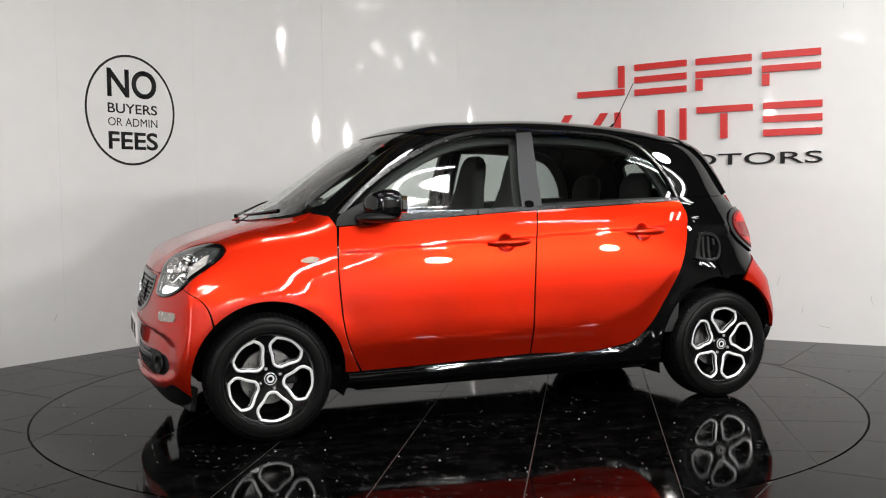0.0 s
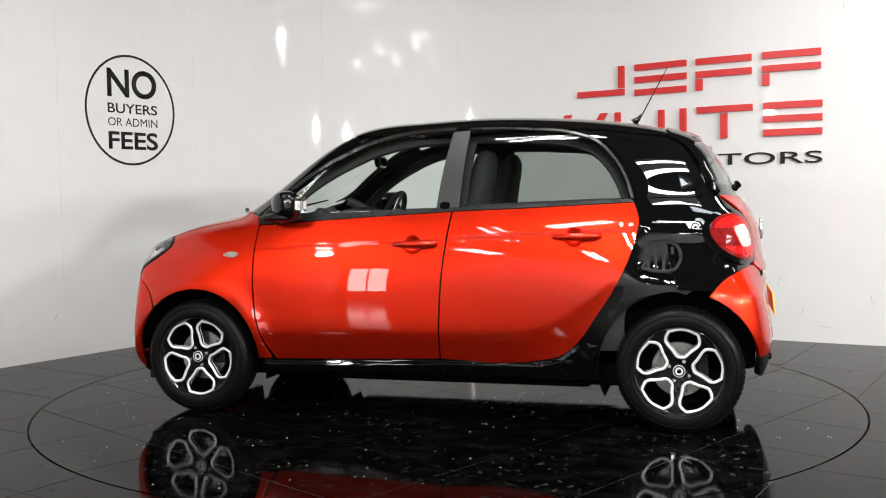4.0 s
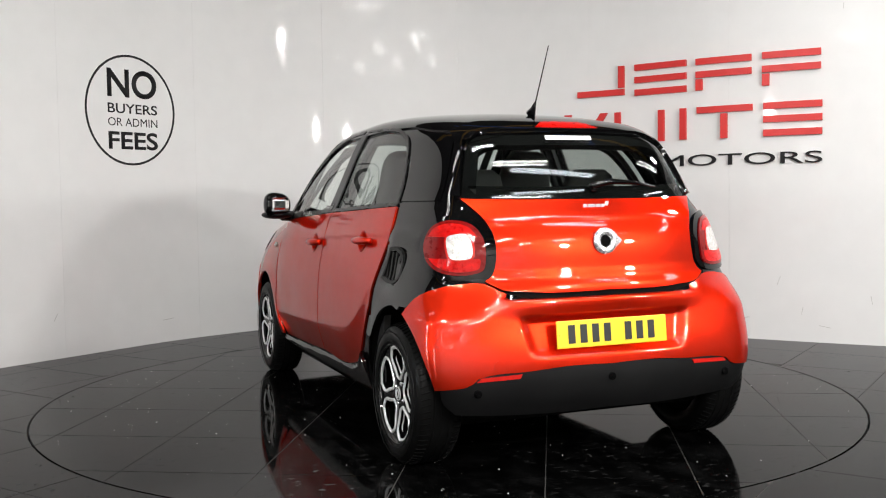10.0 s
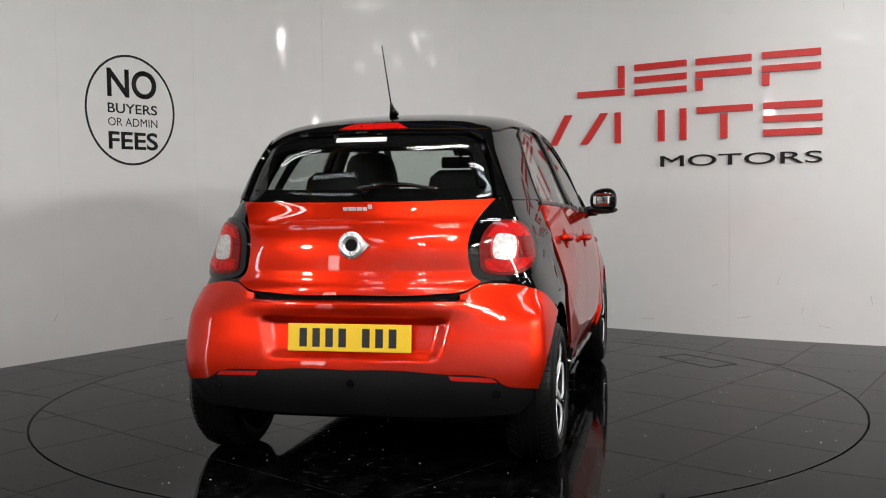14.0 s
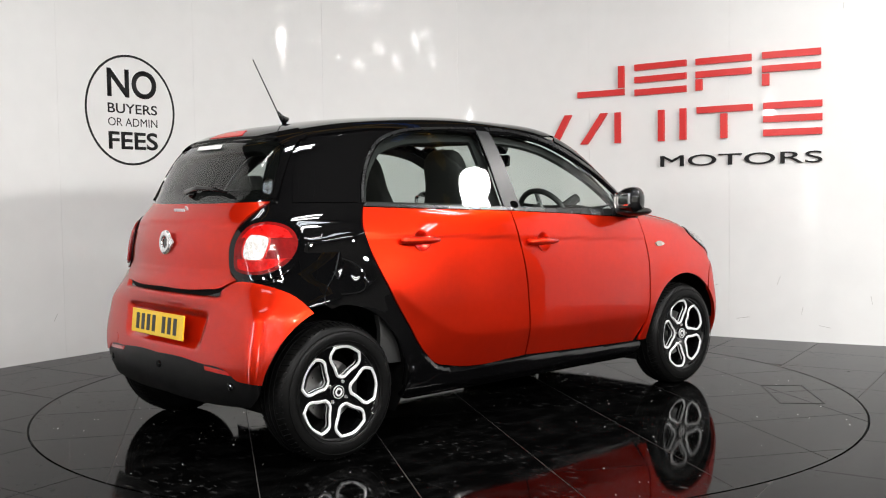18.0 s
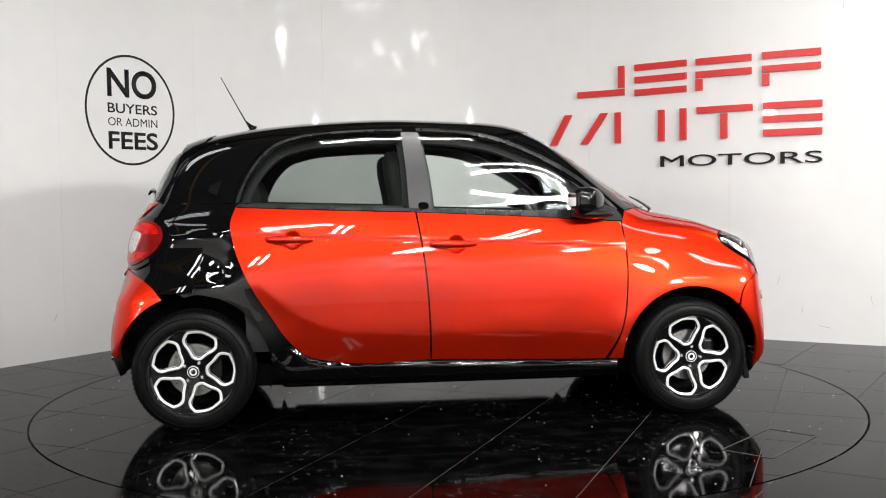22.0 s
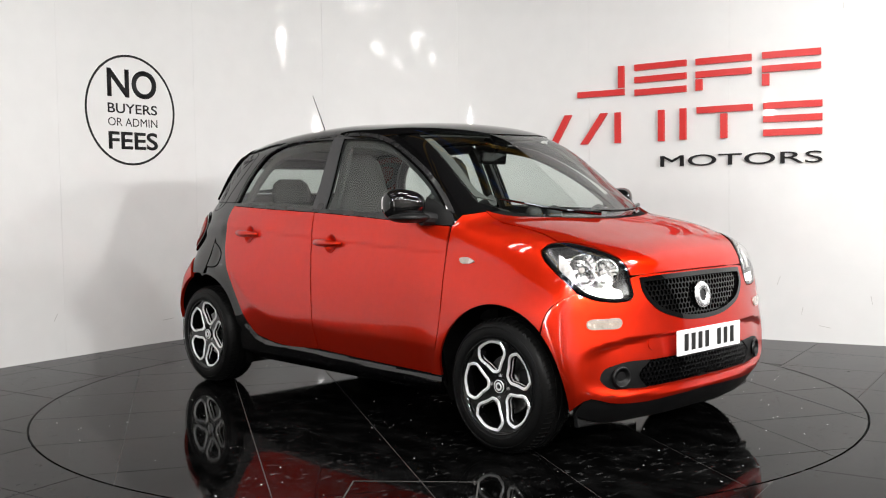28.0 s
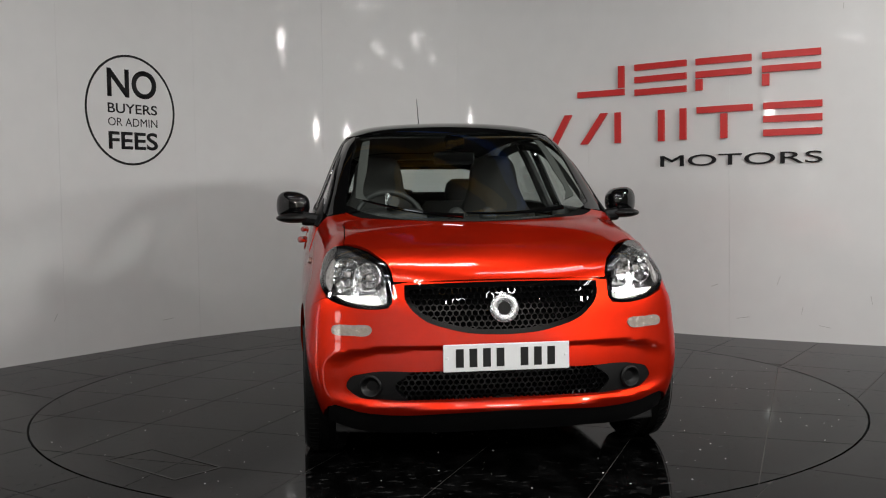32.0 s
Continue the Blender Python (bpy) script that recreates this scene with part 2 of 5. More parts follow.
def slab(name, outline, height, z, material, parent=None, holes=(), step=10.0, label="", plane=None):
    """A flat plate: an outline in x, y raised by height; plane is a matrix that lays it elsewhere."""
    V, F, rims = fill(outline, holes, step)
    bm = bmesh.new()
    m = plane or Matrix()
    top = [bm.verts.new(m @ Vector((x, y, z + height))) for x, y in V]
    for f in F:
        a, b, c = (V[i] for i in f)
        if (b[0] - a[0]) * (c[1] - a[1]) - (b[1] - a[1]) * (c[0] - a[0]) < 0:
            f = f[::-1]
        try:
            bm.faces.new([top[i] for i in f])
        except ValueError:
            pass
    for rim in rims:
        low = [bm.verts.new(m @ Vector((V[i][0], V[i][1], z))) for i in rim]
        for k in range(len(rim)):
            j = (k + 1) % len(rim)
            try:
                bm.faces.new((top[rim[k]], low[k], low[j], top[rim[j]]))
            except ValueError:
                pass
    bmesh.ops.recalc_face_normals(bm, faces=bm.faces)
    return part(name, bm, material, parent, label)


def circle(r, n=48, cx=0.0, cy=0.0):
    a = np.arange(n) * 2 * np.pi / n
    return np.c_[cx + r * np.cos(a), cy + r * np.sin(a)]


# ---- the hall ----
# plan of the curved white wall: joints between 1.22 m sheets
WALL_PLAN = [(-6.2, -4.2), (-4.75, -1.75), (-4.1, -0.65), (-3.45, 0.4), (-2.76, 1.42), (-2.03, 2.40), (-1.07, 3.13), (0.13, 3.28), (1.23, 2.72), (2.21, 2.0),
             (3.27, 1.40), (4.36, 0.86), (5.45, 0.31), (6.5, -0.25), (7.6, -0.8)]
WALL_TOP = 3.7


def wall_line():
    """The wall's plan, sampled, with its outward side."""
    pl = curve(WALL_PLAN, 0.08, closed=False)
    return pl


def build_wall():
    pl = wall_line()
    knots = np.array(WALL_PLAN)
    stations = [int(np.argmin(np.linalg.norm(pl - k, axis=1))) for k in knots]
    wall = tagged(new("wall_white"), "glossy white curved wall of tall flat sheets", kind="structure")
    tang = np.gradient(pl, axis=0)
    tang /= np.linalg.norm(tang, axis=1)[:, None]
    out = np.c_[-tang[:, 1], tang[:, 0]]
    soft = np.array([out[max(0, k - 5):k + 6].mean(0) for k in range(len(out))])
    soft /= np.linalg.norm(soft, axis=1)[:, None]
    for n, (a, b) in enumerate(zip(stations, stations[1:])):
        p, o, t = pl[a:b + 1].copy(), out[a:b + 1], tang[a:b + 1]
        p[0] += t[0] * 0.0004
        p[-1] -= t[-1] * 0.0004
        bm = bmesh.new()
        m, sheet = len(p), [[bm.verts.new((x, y, z)) for x, y in p] for z in (0.0, WALL_TOP)]
        rows = [[[bm.verts.new((x, y, z)) for x, y in q] for z in (0.0, WALL_TOP)] for q in (p, p + o * 0.02)]
        f, g = rows
        for k in range(m - 1):
            bm.faces.new((sheet[0][k], sheet[0][k + 1], sheet[1][k + 1], sheet[1][k]))
        for k in range(m - 1):
            bm.faces.new((g[0][k + 1], g[0][k], g[1][k], g[1][k + 1]))
            bm.faces.new((f[1][k], f[1][k + 1], g[1][k + 1], g[1][k]))
        for k in (0, m - 1):
            bm.faces.new((f[0][k], f[1][k], g[1][k], g[0][k]))
        mesh = part("panel", bm, WHITE_WALL, wall).data
        custom = []
        for c in mesh.polygons:
            c.use_smooth = c.index < m - 1
            custom += [(-soft[a + vi % m][0], -soft[a + vi % m][1], 0.0) if c.index < m - 1 else tuple(c.normal) for vi in c.vertices]
        mesh.normals_split_custom_set(custom)
    # backing behind the joints
    bm = bmesh.new()
    q = pl + out * 0.0215
    vs = [[bm.verts.new((x, y, z)) for x, y in q] for z in (0, WALL_TOP)]
    for k in range(len(q) - 1):
        bm.faces.new((vs[0][k], vs[0][k + 1], vs[1][k + 1], vs[1][k]))
    part("backing", bm, SEAM, wall)
    return wall


build_wall()


def plain_wall(name, a, b, height, label):
    a, b = Vector((*a, 0)), Vector((*b, 0))
    d = b - a
    m = pose(*((a + b) / 2).to_2d(), height / 2, 0, 0, math.degrees(math.atan2(d.y, d.x)))
    return tagged(box_part(name, (d.length, 0.15, height), m, REARWALL if name == "wall_rear" else BACKWALL, None, 0.01), label, kind="structure")


HALL_H = 4.8
plain_wall("wall_rear", (-8, -11), (9, -11), HALL_H, "pale painted wall behind the camera")
plain_wall("wall_west_south", (-8, -11), (-8, -5.3), HALL_H, "plain grey painted wall")
plain_wall("wall_west_north", (-8, -4.5), (-8, 6), HALL_H, "plain grey painted wall")
tagged(box_part("wall_west_lintel", (0.8, 0.15, HALL_H - 3.2), pose(-8, -4.9, (HALL_H + 3.2) / 2, 0, 0, 90), BACKWALL, None, 0.0), "plain grey painted wall over the doorway", kind="structure")


def daylight_openings():
    """The tall open doorway in the side wall, with daylight beyond, and a frosted window behind the camera."""
    door = tagged(new("door_1"), "tall open doorway with daylight outside", kind="structure")
    for y in (-5.27, -4.53):
        box_part("jamb", (0.20, 0.05, 3.2), pose(-8, y, 1.6), STEEL, door, 0.006)
    box_part("head", (0.20, 0.69, 0.05), pose(-8, -4.9, 3.175), STEEL, door, 0.006)
    tagged(box_part("backdrop_sky", (0.02, 4.0, 3.2), pose(-9.6, -5.1, 2.5), DAY_SKY, None, 0.0), "bright daylight sky outside the doorway", kind="structure")
    tagged(box_part("backdrop_ground", (0.02, 4.0, 0.9), pose(-9.6, -5.1, 0.45), DAY_GROUND, None, 0.0), "pale sunlit yard outside the doorway", kind="structure")
    window = tagged(new("window_1"), "tall frosted window with dark glazing bars", kind="structure")
    for k in range(2):
        for j in range(3):
            box_part("pane", (0.40, 0.012, 0.78), pose(-7.55 + 0.44 * k, -10.905, 0.75 + 0.82 * j), FROSTED, window, 0.0)
    for x in (-7.77, -7.33, -6.89):
        box_part("glazing_bar", (0.035, 0.05, 2.52), pose(x, -10.9, 1.57), STEEL, window, 0.004)
    for j in range(4):
        box_part("glazing_bar", (0.915, 0.045, 0.035), pose(-7.33, -10.9, 0.335 + 0.82 * j), STEEL, window, 0.004)


daylight_openings()
plain_wall("wall_east", (9, -11), (9, 6), HALL_H, "plain grey painted wall")
plain_wall("wall_north", (-8, 6), (9, 6), HALL_H, "plain grey painted wall behind the white curved wall")
tagged(box_part("ceiling", (17.3, 17.3, 0.2), pose(0.5, -2.5, HALL_H + 0.1), CEIL, None, 0.01), "grey hall ceiling", kind="structure")



def batten(place, turn, length, watts):
    """A twin-tube luminaire hung from the ceiling."""
    top = tagged(new("ceiling_light"), "white twin-tube strip light hung under the hall ceiling", "ceiling light", "strip lights under the ceiling")
    top.matrix_world = pose(*place, 0, 0, turn)
    box_part("housing", (length, 0.12, 0.06), pose(0, 0, 0.05), PLATE_WHITE, top, 0.01)
    for s in (-1, 1):
        box_part("end_cap", (0.02, 0.30, 0.05), pose(s * length / 2, 0, 0.04), PLATE_WHITE, top, 0.004)
        box_part("reflector_wing", (length, 0.10, 0.012), pose(0, s * 0.11, 0.045, s * 14, 0, 0), PLATE_WHITE, top, 0.003)
        bm = bmesh.new()
        tube(bm, [(s * length * 0.35, 0, 0.08), (s * length * 0.35, 0, HALL_H - place[2])], 0.006, 8)
        part("hanger", bm, STEEL, top)
        lamp = area("strip_lamp", place, (place[0], place[1], 0), length, 0.065, watts / 2, (1.0, 0.985, 0.96))
        lamp.matrix_world = pose(*place, 0, 0, turn) @ pose(0, s * 0.10, 0.012)
    return top


for px, py, turn, watts in ((-2.8, -1.6, 12, 14), (0.0, -1.9, 16, 80), (4.9, -1.0, 18, 22), (-0.9, -6.1, 20, 84), (1.65, -2.95, 22, 46),
                            (5.6, -4.4, 20, 30), (-2.8, -6.8, 80, 18), (0.0, -6.8, 82, 110), (2.4, -7.4, 78, 100), (5.6, -6.8, 75, 48),
                            (-4.4, -9.4, 85, 50), (-1.6, -9.2, 84, 110), (1.6, -9.6, 80, 120), (4.6, -9.4, 78, 110)):
    batten((px, py, 4.1), turn, 1.5, watts)
batten((6.3, -2.2, 3.6), -35, 1.5, 26)


def skylight(place, turn, length, depth, watts):
    """A ribbed translucent sheet let into the ceiling, lit by the day."""
    top = tagged(new("skylight"), "ribbed translucent skylight sheet in the ceiling", "skylight", "skylight sheets")
    top.matrix_world = pose(*place, 0, 0, turn)
    for s in (-1, 1):
        box_part("kerb", (length + 0.06, 0.03, 0.12), pose(0, s * (depth / 2 + 0.015), 0), PLATE_WHITE, top, 0.004)
        box_part("kerb", (0.03, depth, 0.12), pose(s * (length / 2 + 0.015), 0, 0), PLATE_WHITE, top, 0.004)
    for k in range(4):
        box_part("rib", (length, 0.022, 0.03), pose(0, depth * (k / 3 - 0.5) * 0.92, -0.03), STEEL, top, 0.006)
    box_part("sheet", (length, depth, 0.01), pose(0, 0, 0.05), SKY_PANEL, top, 0.002)
    lamp = area("skylight_lamp", place, (place[0], place[1], 0), length, depth, watts, (0.86, 0.94, 1.0))
    lamp.matrix_world = pose(*place, 0, 0, turn)


skylight((3.3, -3.5, HALL_H - 0.09), 12, 2.6, 0.5, 60)
skylight((-3.6, -3.6, HALL_H - 0.09), 168, 2.2, 0.4, 16)


def ceiling_beams():
    """Painted steel beams and purlins under the hall ceiling."""
    for x, y, turn, span in ((0.3, 1.45, 47, 7.0), (0.65, 0.65, -17, 9.0), (-3.4, -3.2, 47, 7.0), (3.6, -6.2, 47, 8.0), (-2.4, -7.0, -17, 9.0)):
        top = tagged(new("roof_beam"), "ochre painted steel roof beam", "roof beam", "ochre roof beams")
        top.matrix_world = pose(x, y, HALL_H - 0.14, 0, 0, turn)
        for z in (-0.11, 0.11):
            box_part("flange", (span, 0.14, 0.02), pose(0, 0, z), BEAM_YELLOW, top, 0.003)
        box_part("web", (span, 0.012, 0.20), pose(0, 0, 0), BEAM_YELLOW, top, 0.002)
    tagged(box_part("roof_tie", (5.0, 0.12, 0.14), pose(1.1, 1.0, HALL_H - 0.36, 0, 0, -50), BEAM_BLUE, None, 0.01), "blue painted steel roof tie", "roof tie")


ceiling_beams()


def spot(place, target, watts, beam=180):
    """A round floodlight on a ceiling pole."""
    top = tagged(new("floodlight"), "round white floodlight on a ceiling pole", "floodlight", "floodlights")
    m = look(place, target)
    bm = bmesh.new()
    lathe(bm, [(0.17, 0.0), (0.175, 0.02), (0.15, 0.09), (0.06, 0.14), (0.0005, 0.15)], 32, "z", m)
    part("housing", bm, STEEL, top, "", True)
    bm = bmesh.new()
    tube(bm, [m @ Vector((0, 0, 0.14)), (place[0], place[1], HALL_H)], 0.02, 8)
    part("pole", bm, STEEL, top)
    data = bpy.data.lights.new("flood_lamp", "AREA")
    data.shape, data.size, data.energy, data.color, data.spread = "DISK", 0.32, watts, (1.0, 0.98, 0.95), radians(beam)
    new("flood_lamp", data).matrix_world = m @ pose(0, 0, -0.005)


spot((5.2, -3.8, 2.38), (0, 0.5, 1.0), 110)
spot((3.9, -0.45, 3.5), (0, 0.2, 0.8), 45)
spot((3.7, -5.2, 2.25), (0.2, 3.2, 2.6), 82, 120)
spot((-4.1, -5.0, 2.5), (0.5, 3.2, 2.6), 36, 120)


# shelving rails across the pale wall behind the camera
for z in (2.75, 3.6):
    tagged(box_part("wall_rail", (13.0, 0.07, 0.09), pose(-0.5, -10.88, z), STEEL, None, 0.008), "dark steel rail on the pale rear wall", "rail", "rails on the rear wall")


# ---- floor and turning plate ----
floor = tagged(slab("floor", np.array([(-7.9, -10.9), (8.9, -10.9), (8.9, 5.9), (-7.9, 5.9)]), 0.05, -0.0515, GROUT, holes=[circle(TABLE_R + 0.006, 160)], step=10),
               "black polished tiled showroom floor", kind="structure")
TILE, PLATE_TILE, GAP = 0.613, 0.59, 0.0045


def tile_grid(angle, o1, o2, reach, size=TILE):
    """Corner lists of square tiles in a grid turned by angle, whose joints pass o1 and o2 from the origin."""
    c, s = math.cos(radians(angle)), math.sin(radians(angle))
    n = int(reach / size) + 5
    for i in range(-n, n):
        for j in range(-n, n):
            u0, v0 = o1 + i * size + GAP / 2, o2 + j * size + GAP / 2
            u1, v1 = u0 + size - GAP, v0 + size - GAP
            yield np.array([(c * u - s * v, s * u + c * v) for u, v in ((u0, v0), (u1, v0), (u1, v1), (u0, v1))])


def clip_circle(poly, r):
    """The part of a convex polygon within a circle."""
    k = 120
    for i in range(k):
        a = 2 * math.pi * i / k
        n = np.array((math.cos(a), math.sin(a)))
        d = poly @ n - r * math.cos(math.pi / k)
        if (d <= 0).all():
            continue
        res = []
        for p, q, dp, dq in zip(poly, np.roll(poly, -1, 0), d, np.roll(d, -1)):
            if dp <= 0:
                res.append(p)
            if dp * dq < 0:
                res.append(p + (q - p) * dp / (dp - dq))
        poly = np.array(res)
        if len(poly) < 3:
            return None
    return poly


def build_plate():
    plate = tagged(new("turntable"), "round motorised turntable inlaid with black polished tiles", "turntable")
    bm = bmesh.new()
    lathe(bm, [(0.001, -0.0015), (TABLE_R - 0.006, -0.0015), (TABLE_R - 0.006, -0.08), (0.001, -0.08)], 160, "z")
    part("deck", bm, GROUT, plate)
    for sq in tile_grid(-28.45, 0.026, 0.012, TABLE_R, PLATE_TILE):
        if np.linalg.norm(sq, axis=1).min() > TABLE_R + 0.2:
            continue
        poly = clip_circle(sq, TABLE_R - 0.004)
        if poly is None or len(poly) < 3:
            continue
        x, y = poly[:, 0], poly[:, 1]
        if abs(np.sum(x * np.roll(y, -1) - y * np.roll(x, -1))) / 2 < 0.002:
            continue
        bm = bmesh.new()
        top = [bm.verts.new((px, py, 0.0)) for px, py in poly]
        low = [bm.verts.new((px, py, -0.0105)) for px, py in poly]
        bm.faces.new(top)
        for k in range(len(top)):
            j = (k + 1) % len(top)
            bm.faces.new((top[k], low[k], low[j], top[j]))
        bmesh.ops.recalc_face_normals(bm, faces=bm.faces)
        part("tile", bm, FLOOR_TILE, plate)
    # cover plate let into the tiles
    bm = bmesh.new()
    c, s = math.cos(radians(42)), math.sin(radians(42))
    ring = [Vector((1.30 + c * u - s * v, -1.43 + s * u + c * v, 0.0008)) for u, v in ((-0.25, -0.115), (0.25, -0.115), (0.25, 0.115), (-0.25, 0.115))]
    for a, b in zip(ring, ring[1:] + ring[:1]):
        d = (b - a).normalized()
        w = Vector((-d.y, d.x, 0)) * 0.003
        bm.faces.new([bm.verts.new(v) for v in (a - w, b - w, b + w, a + w)])
    r = bmesh.ops.extrude_face_region(bm, geom=list(bm.faces))
    bmesh.ops.translate(bm, verts=[v for v in r["geom"] if isinstance(v, bmesh.types.BMVert)], vec=(0, 0, 0.0012))
    part("hatch_seam", bm, GROUT, plate, "thin dark seam of a cover hatch")
    rnd = random.Random(7)
    bm = bmesh.new()
    for k in range(260):
        a, r = rnd.uniform(0, 2 * math.pi), TABLE_R * 0.97 * math.sqrt(rnd.random())
        s = rnd.uniform(0.0012, 0.0032)
        bmesh.ops.create_icosphere(bm, subdivisions=1, radius=1, matrix=pose(r * math.cos(a), r * math.sin(a), s * 0.4, 0, 0, rnd.uniform(0, 90)) @ Matrix.Diagonal((s * rnd.uniform(0.7, 1.8), s, s * 0.5, 1)))
    tagged(part("crumbs", bm, PLATE_WHITE, plate, "scattered white crumbs of dirt"), kind="stuff")
    return plate


TABLE = build_plate()


def floor_tiles():
    """Polished tiles of the standing floor round the plate."""
    pl = wall_line()
    far_v, far_f = [], []
    for sq in tile_grid(57.5, -0.04, -2.07, 13.5):
        c = sq.mean(0)
        if not (-4.6 < c[0] < 4.8 and -4.9 < c[1] < 4.0):
            if sq[:, 0].min() > -7.9 and sq[:, 0].max() < 8.9 and sq[:, 1].min() > -10.9 and sq[:, 1].max() < 5.9:
                s = len(far_v)
                far_v += [(x, y, z) for z in (0.0, -0.0015) for x, y in sq]
                far_f += [(s, s + 1, s + 2, s + 3)] + [(s + k, s + 4 + k, s + 4 + (k + 1) % 4, s + (k + 1) % 4) for k in range(4)]
            continue
        k = np.argmin(np.linalg.norm(pl - c, axis=1))
        t = pl[min(k + 1, len(pl) - 1)] - pl[max(k - 1, 0)]
        if (t[0] * (c[1] - pl[k][1]) - t[1] * (c[0] - pl[k][0])) > 0.30 * np.linalg.norm(t):
            continue
        r = np.linalg.norm(sq, axis=1)
        ring = TABLE_R + 0.007
        if r.max() < ring:
            continue
        edge = curve([(*v, 1) for v in sq], 0.05)
        if np.linalg.norm(edge, axis=1).min() > ring:
            slab("tile", sq, 0.0115, -0.0115, FLOOR_OUTER, floor)
            continue
        ins = np.linalg.norm(edge, axis=1) < ring
        if ins.all() or not ins.any():
            continue
        # keep the run of border points outside the ring and close it along the ring
        start = next(i for i in range(len(edge)) if ins[i - 1] and not ins[i])
        run = []
        for i in range(len(edge)):
            v = edge[(start + i) % len(edge)]
            if np.linalg.norm(v) < ring:
                break
            run.append(v)
        a1, a0 = math.atan2(run[-1][1], run[-1][0]), math.atan2(run[0][1], run[0][0])
        d = (a0 - a1 + math.pi) % (2 * math.pi) - math.pi
        n = max(2, int(abs(d) / 0.02))
        arc = [ring * np.array((math.cos(a1 + d * i / n), math.sin(a1 + d * i / n))) for i in range(n + 1)]
        poly = np.array(run + arc)
        x, y = poly.T
        if abs(np.sum(x * np.roll(y, -1) - y * np.roll(x, -1))) > 0.01:
            slab("tile", poly, 0.0115, -0.0115, FLOOR_OUTER, floor)
    mesh = bpy.data.meshes.new("far_tiles")
    mesh.from_pydata(far_v, [], far_f)
    tagged(link("far_tiles", mesh, FLOOR_OUTER, floor, "black floor tiles away from the turntable"), kind="stuff")


floor_tiles()
# ---- the car: one smooth body form from which all panels are cut ----
class Spline:
    """A natural cubic spline through (x, y) knots, straight beyond its ends."""

    def __init__(self, *knots):
        self.x, self.y = (np.array(v, float) for v in zip(*knots))
        n, h = len(self.x), np.diff(self.x)
        A, r = np.eye(n), np.zeros(n)
        for i in range(1, n - 1):
            A[i, i - 1:i + 2] = h[i - 1], 2 * (h[i - 1] + h[i]), h[i]
            r[i] = 6 * ((self.y[i + 1] - self.y[i]) / h[i] - (self.y[i] - self.y[i - 1]) / h[i - 1])
        self.m = np.linalg.solve(A, r)

    def __call__(self, v):
        x, y, m = self.x, self.y, self.m
        c = np.clip(v, x[0], x[-1])
        i = np.clip(np.searchsorted(x, c) - 1, 0, len(x) - 2)
        h = x[i + 1] - x[i]
        a, b = (x[i + 1] - c) / h, (c - x[i]) / h
        val = a * y[i] + b * y[i + 1] + ((a**3 - a) * m[i] + (b**3 - b) * m[i + 1]) * h * h / 6
        s0 = (y[1] - y[0]) / (x[1] - x[0]) - (x[1] - x[0]) * m[1] / 6
        s1 = (y[-1] - y[-2]) / (x[-1] - x[-2]) + (x[-1] - x[-2]) * m[-2] / 6
        return val + np.where(v < x[0], (v - x[0]) * s0, 0) + np.where(v > x[-1], (v - x[-1]) * s1, 0)


def smax(a, b, k):
    return (a + b + np.sqrt((a - b)**2 + k * k)) / 2


def ramp(v, a, b):
    t = np.clip((v - a) / (b - a), 0, 1)
    return t * t * (3 - 2 * t)


HALF_WIDTH = Spline((0.12, 0.735), (0.22, 0.775), (0.32, 0.804), (0.44, 0.825), (0.58, 0.827), (0.72, 0.822), (0.86, 0.803), (0.96, 0.780), (1.04, 0.756), (1.12, 0.721), (1.3, 0.648), (1.45, 0.588), (1.56, 0.544))
CAB = Spline((-1.55, 1.407), (-1.4, 1.453), (-1.25, 1.480), (-1, 1.516), (-0.6, 1.550), (-0.2, 1.560), (0.1, 1.548), (0.35, 1.529), (0.5, 1.487), (0.62, 1.424), (0.8, 1.311), (1, 1.178), (1.15, 1.073), (1.3, 0.962), (1.45, 0.85))
HOOD = Spline((0.6, 1.106), (0.9, 1.069), (1.15, 1.018), (1.38, 0.962), (1.54, 0.911), (1.64, 0.879), (1.7, 0.841), (1.76, 0.763), (1.8, 0.671))
NOSE = Spline((0.1, 1.665), (0.2, 1.750), (0.28, 1.795), (0.36, 1.806), (0.48, 1.798), (0.6, 1.780), (0.7, 1.764), (0.78, 1.745), (0.86, 1.712), (0.94, 1.604))
TAIL = Spline((0.12, -1.601), (0.22, -1.658), (0.33, -1.699), (0.42, -1.705), (0.54, -1.690), (0.65, -1.668), (0.73, -1.666), (0.84, -1.661), (0.95, -1.648), (1.05, -1.601), (1.12, -1.548), (1.2, -1.516), (1.3, -1.476), (1.4, -1.426), (1.5, -1.355))
HUBS, HUB_Z, WHEEL_R = (1.247, -1.247), 0.296, 0.297


SHAPE = dict(back_low=0.0086, back_mid=0.0564, back_top=0.0258, ahead_low=0.0231, ahead_top=0.0657, screen_bow=0.0744, roof_crown=0.0220, roof_edge=0.0184, hood_bow=0.0, nose_round=0.0810, nose_power=2.5308, tail_low=0.018, tail_top=0.0612, tail_power=1.9887, k_top=0.0737, k_nose=0.0374, k_tail=0.125)


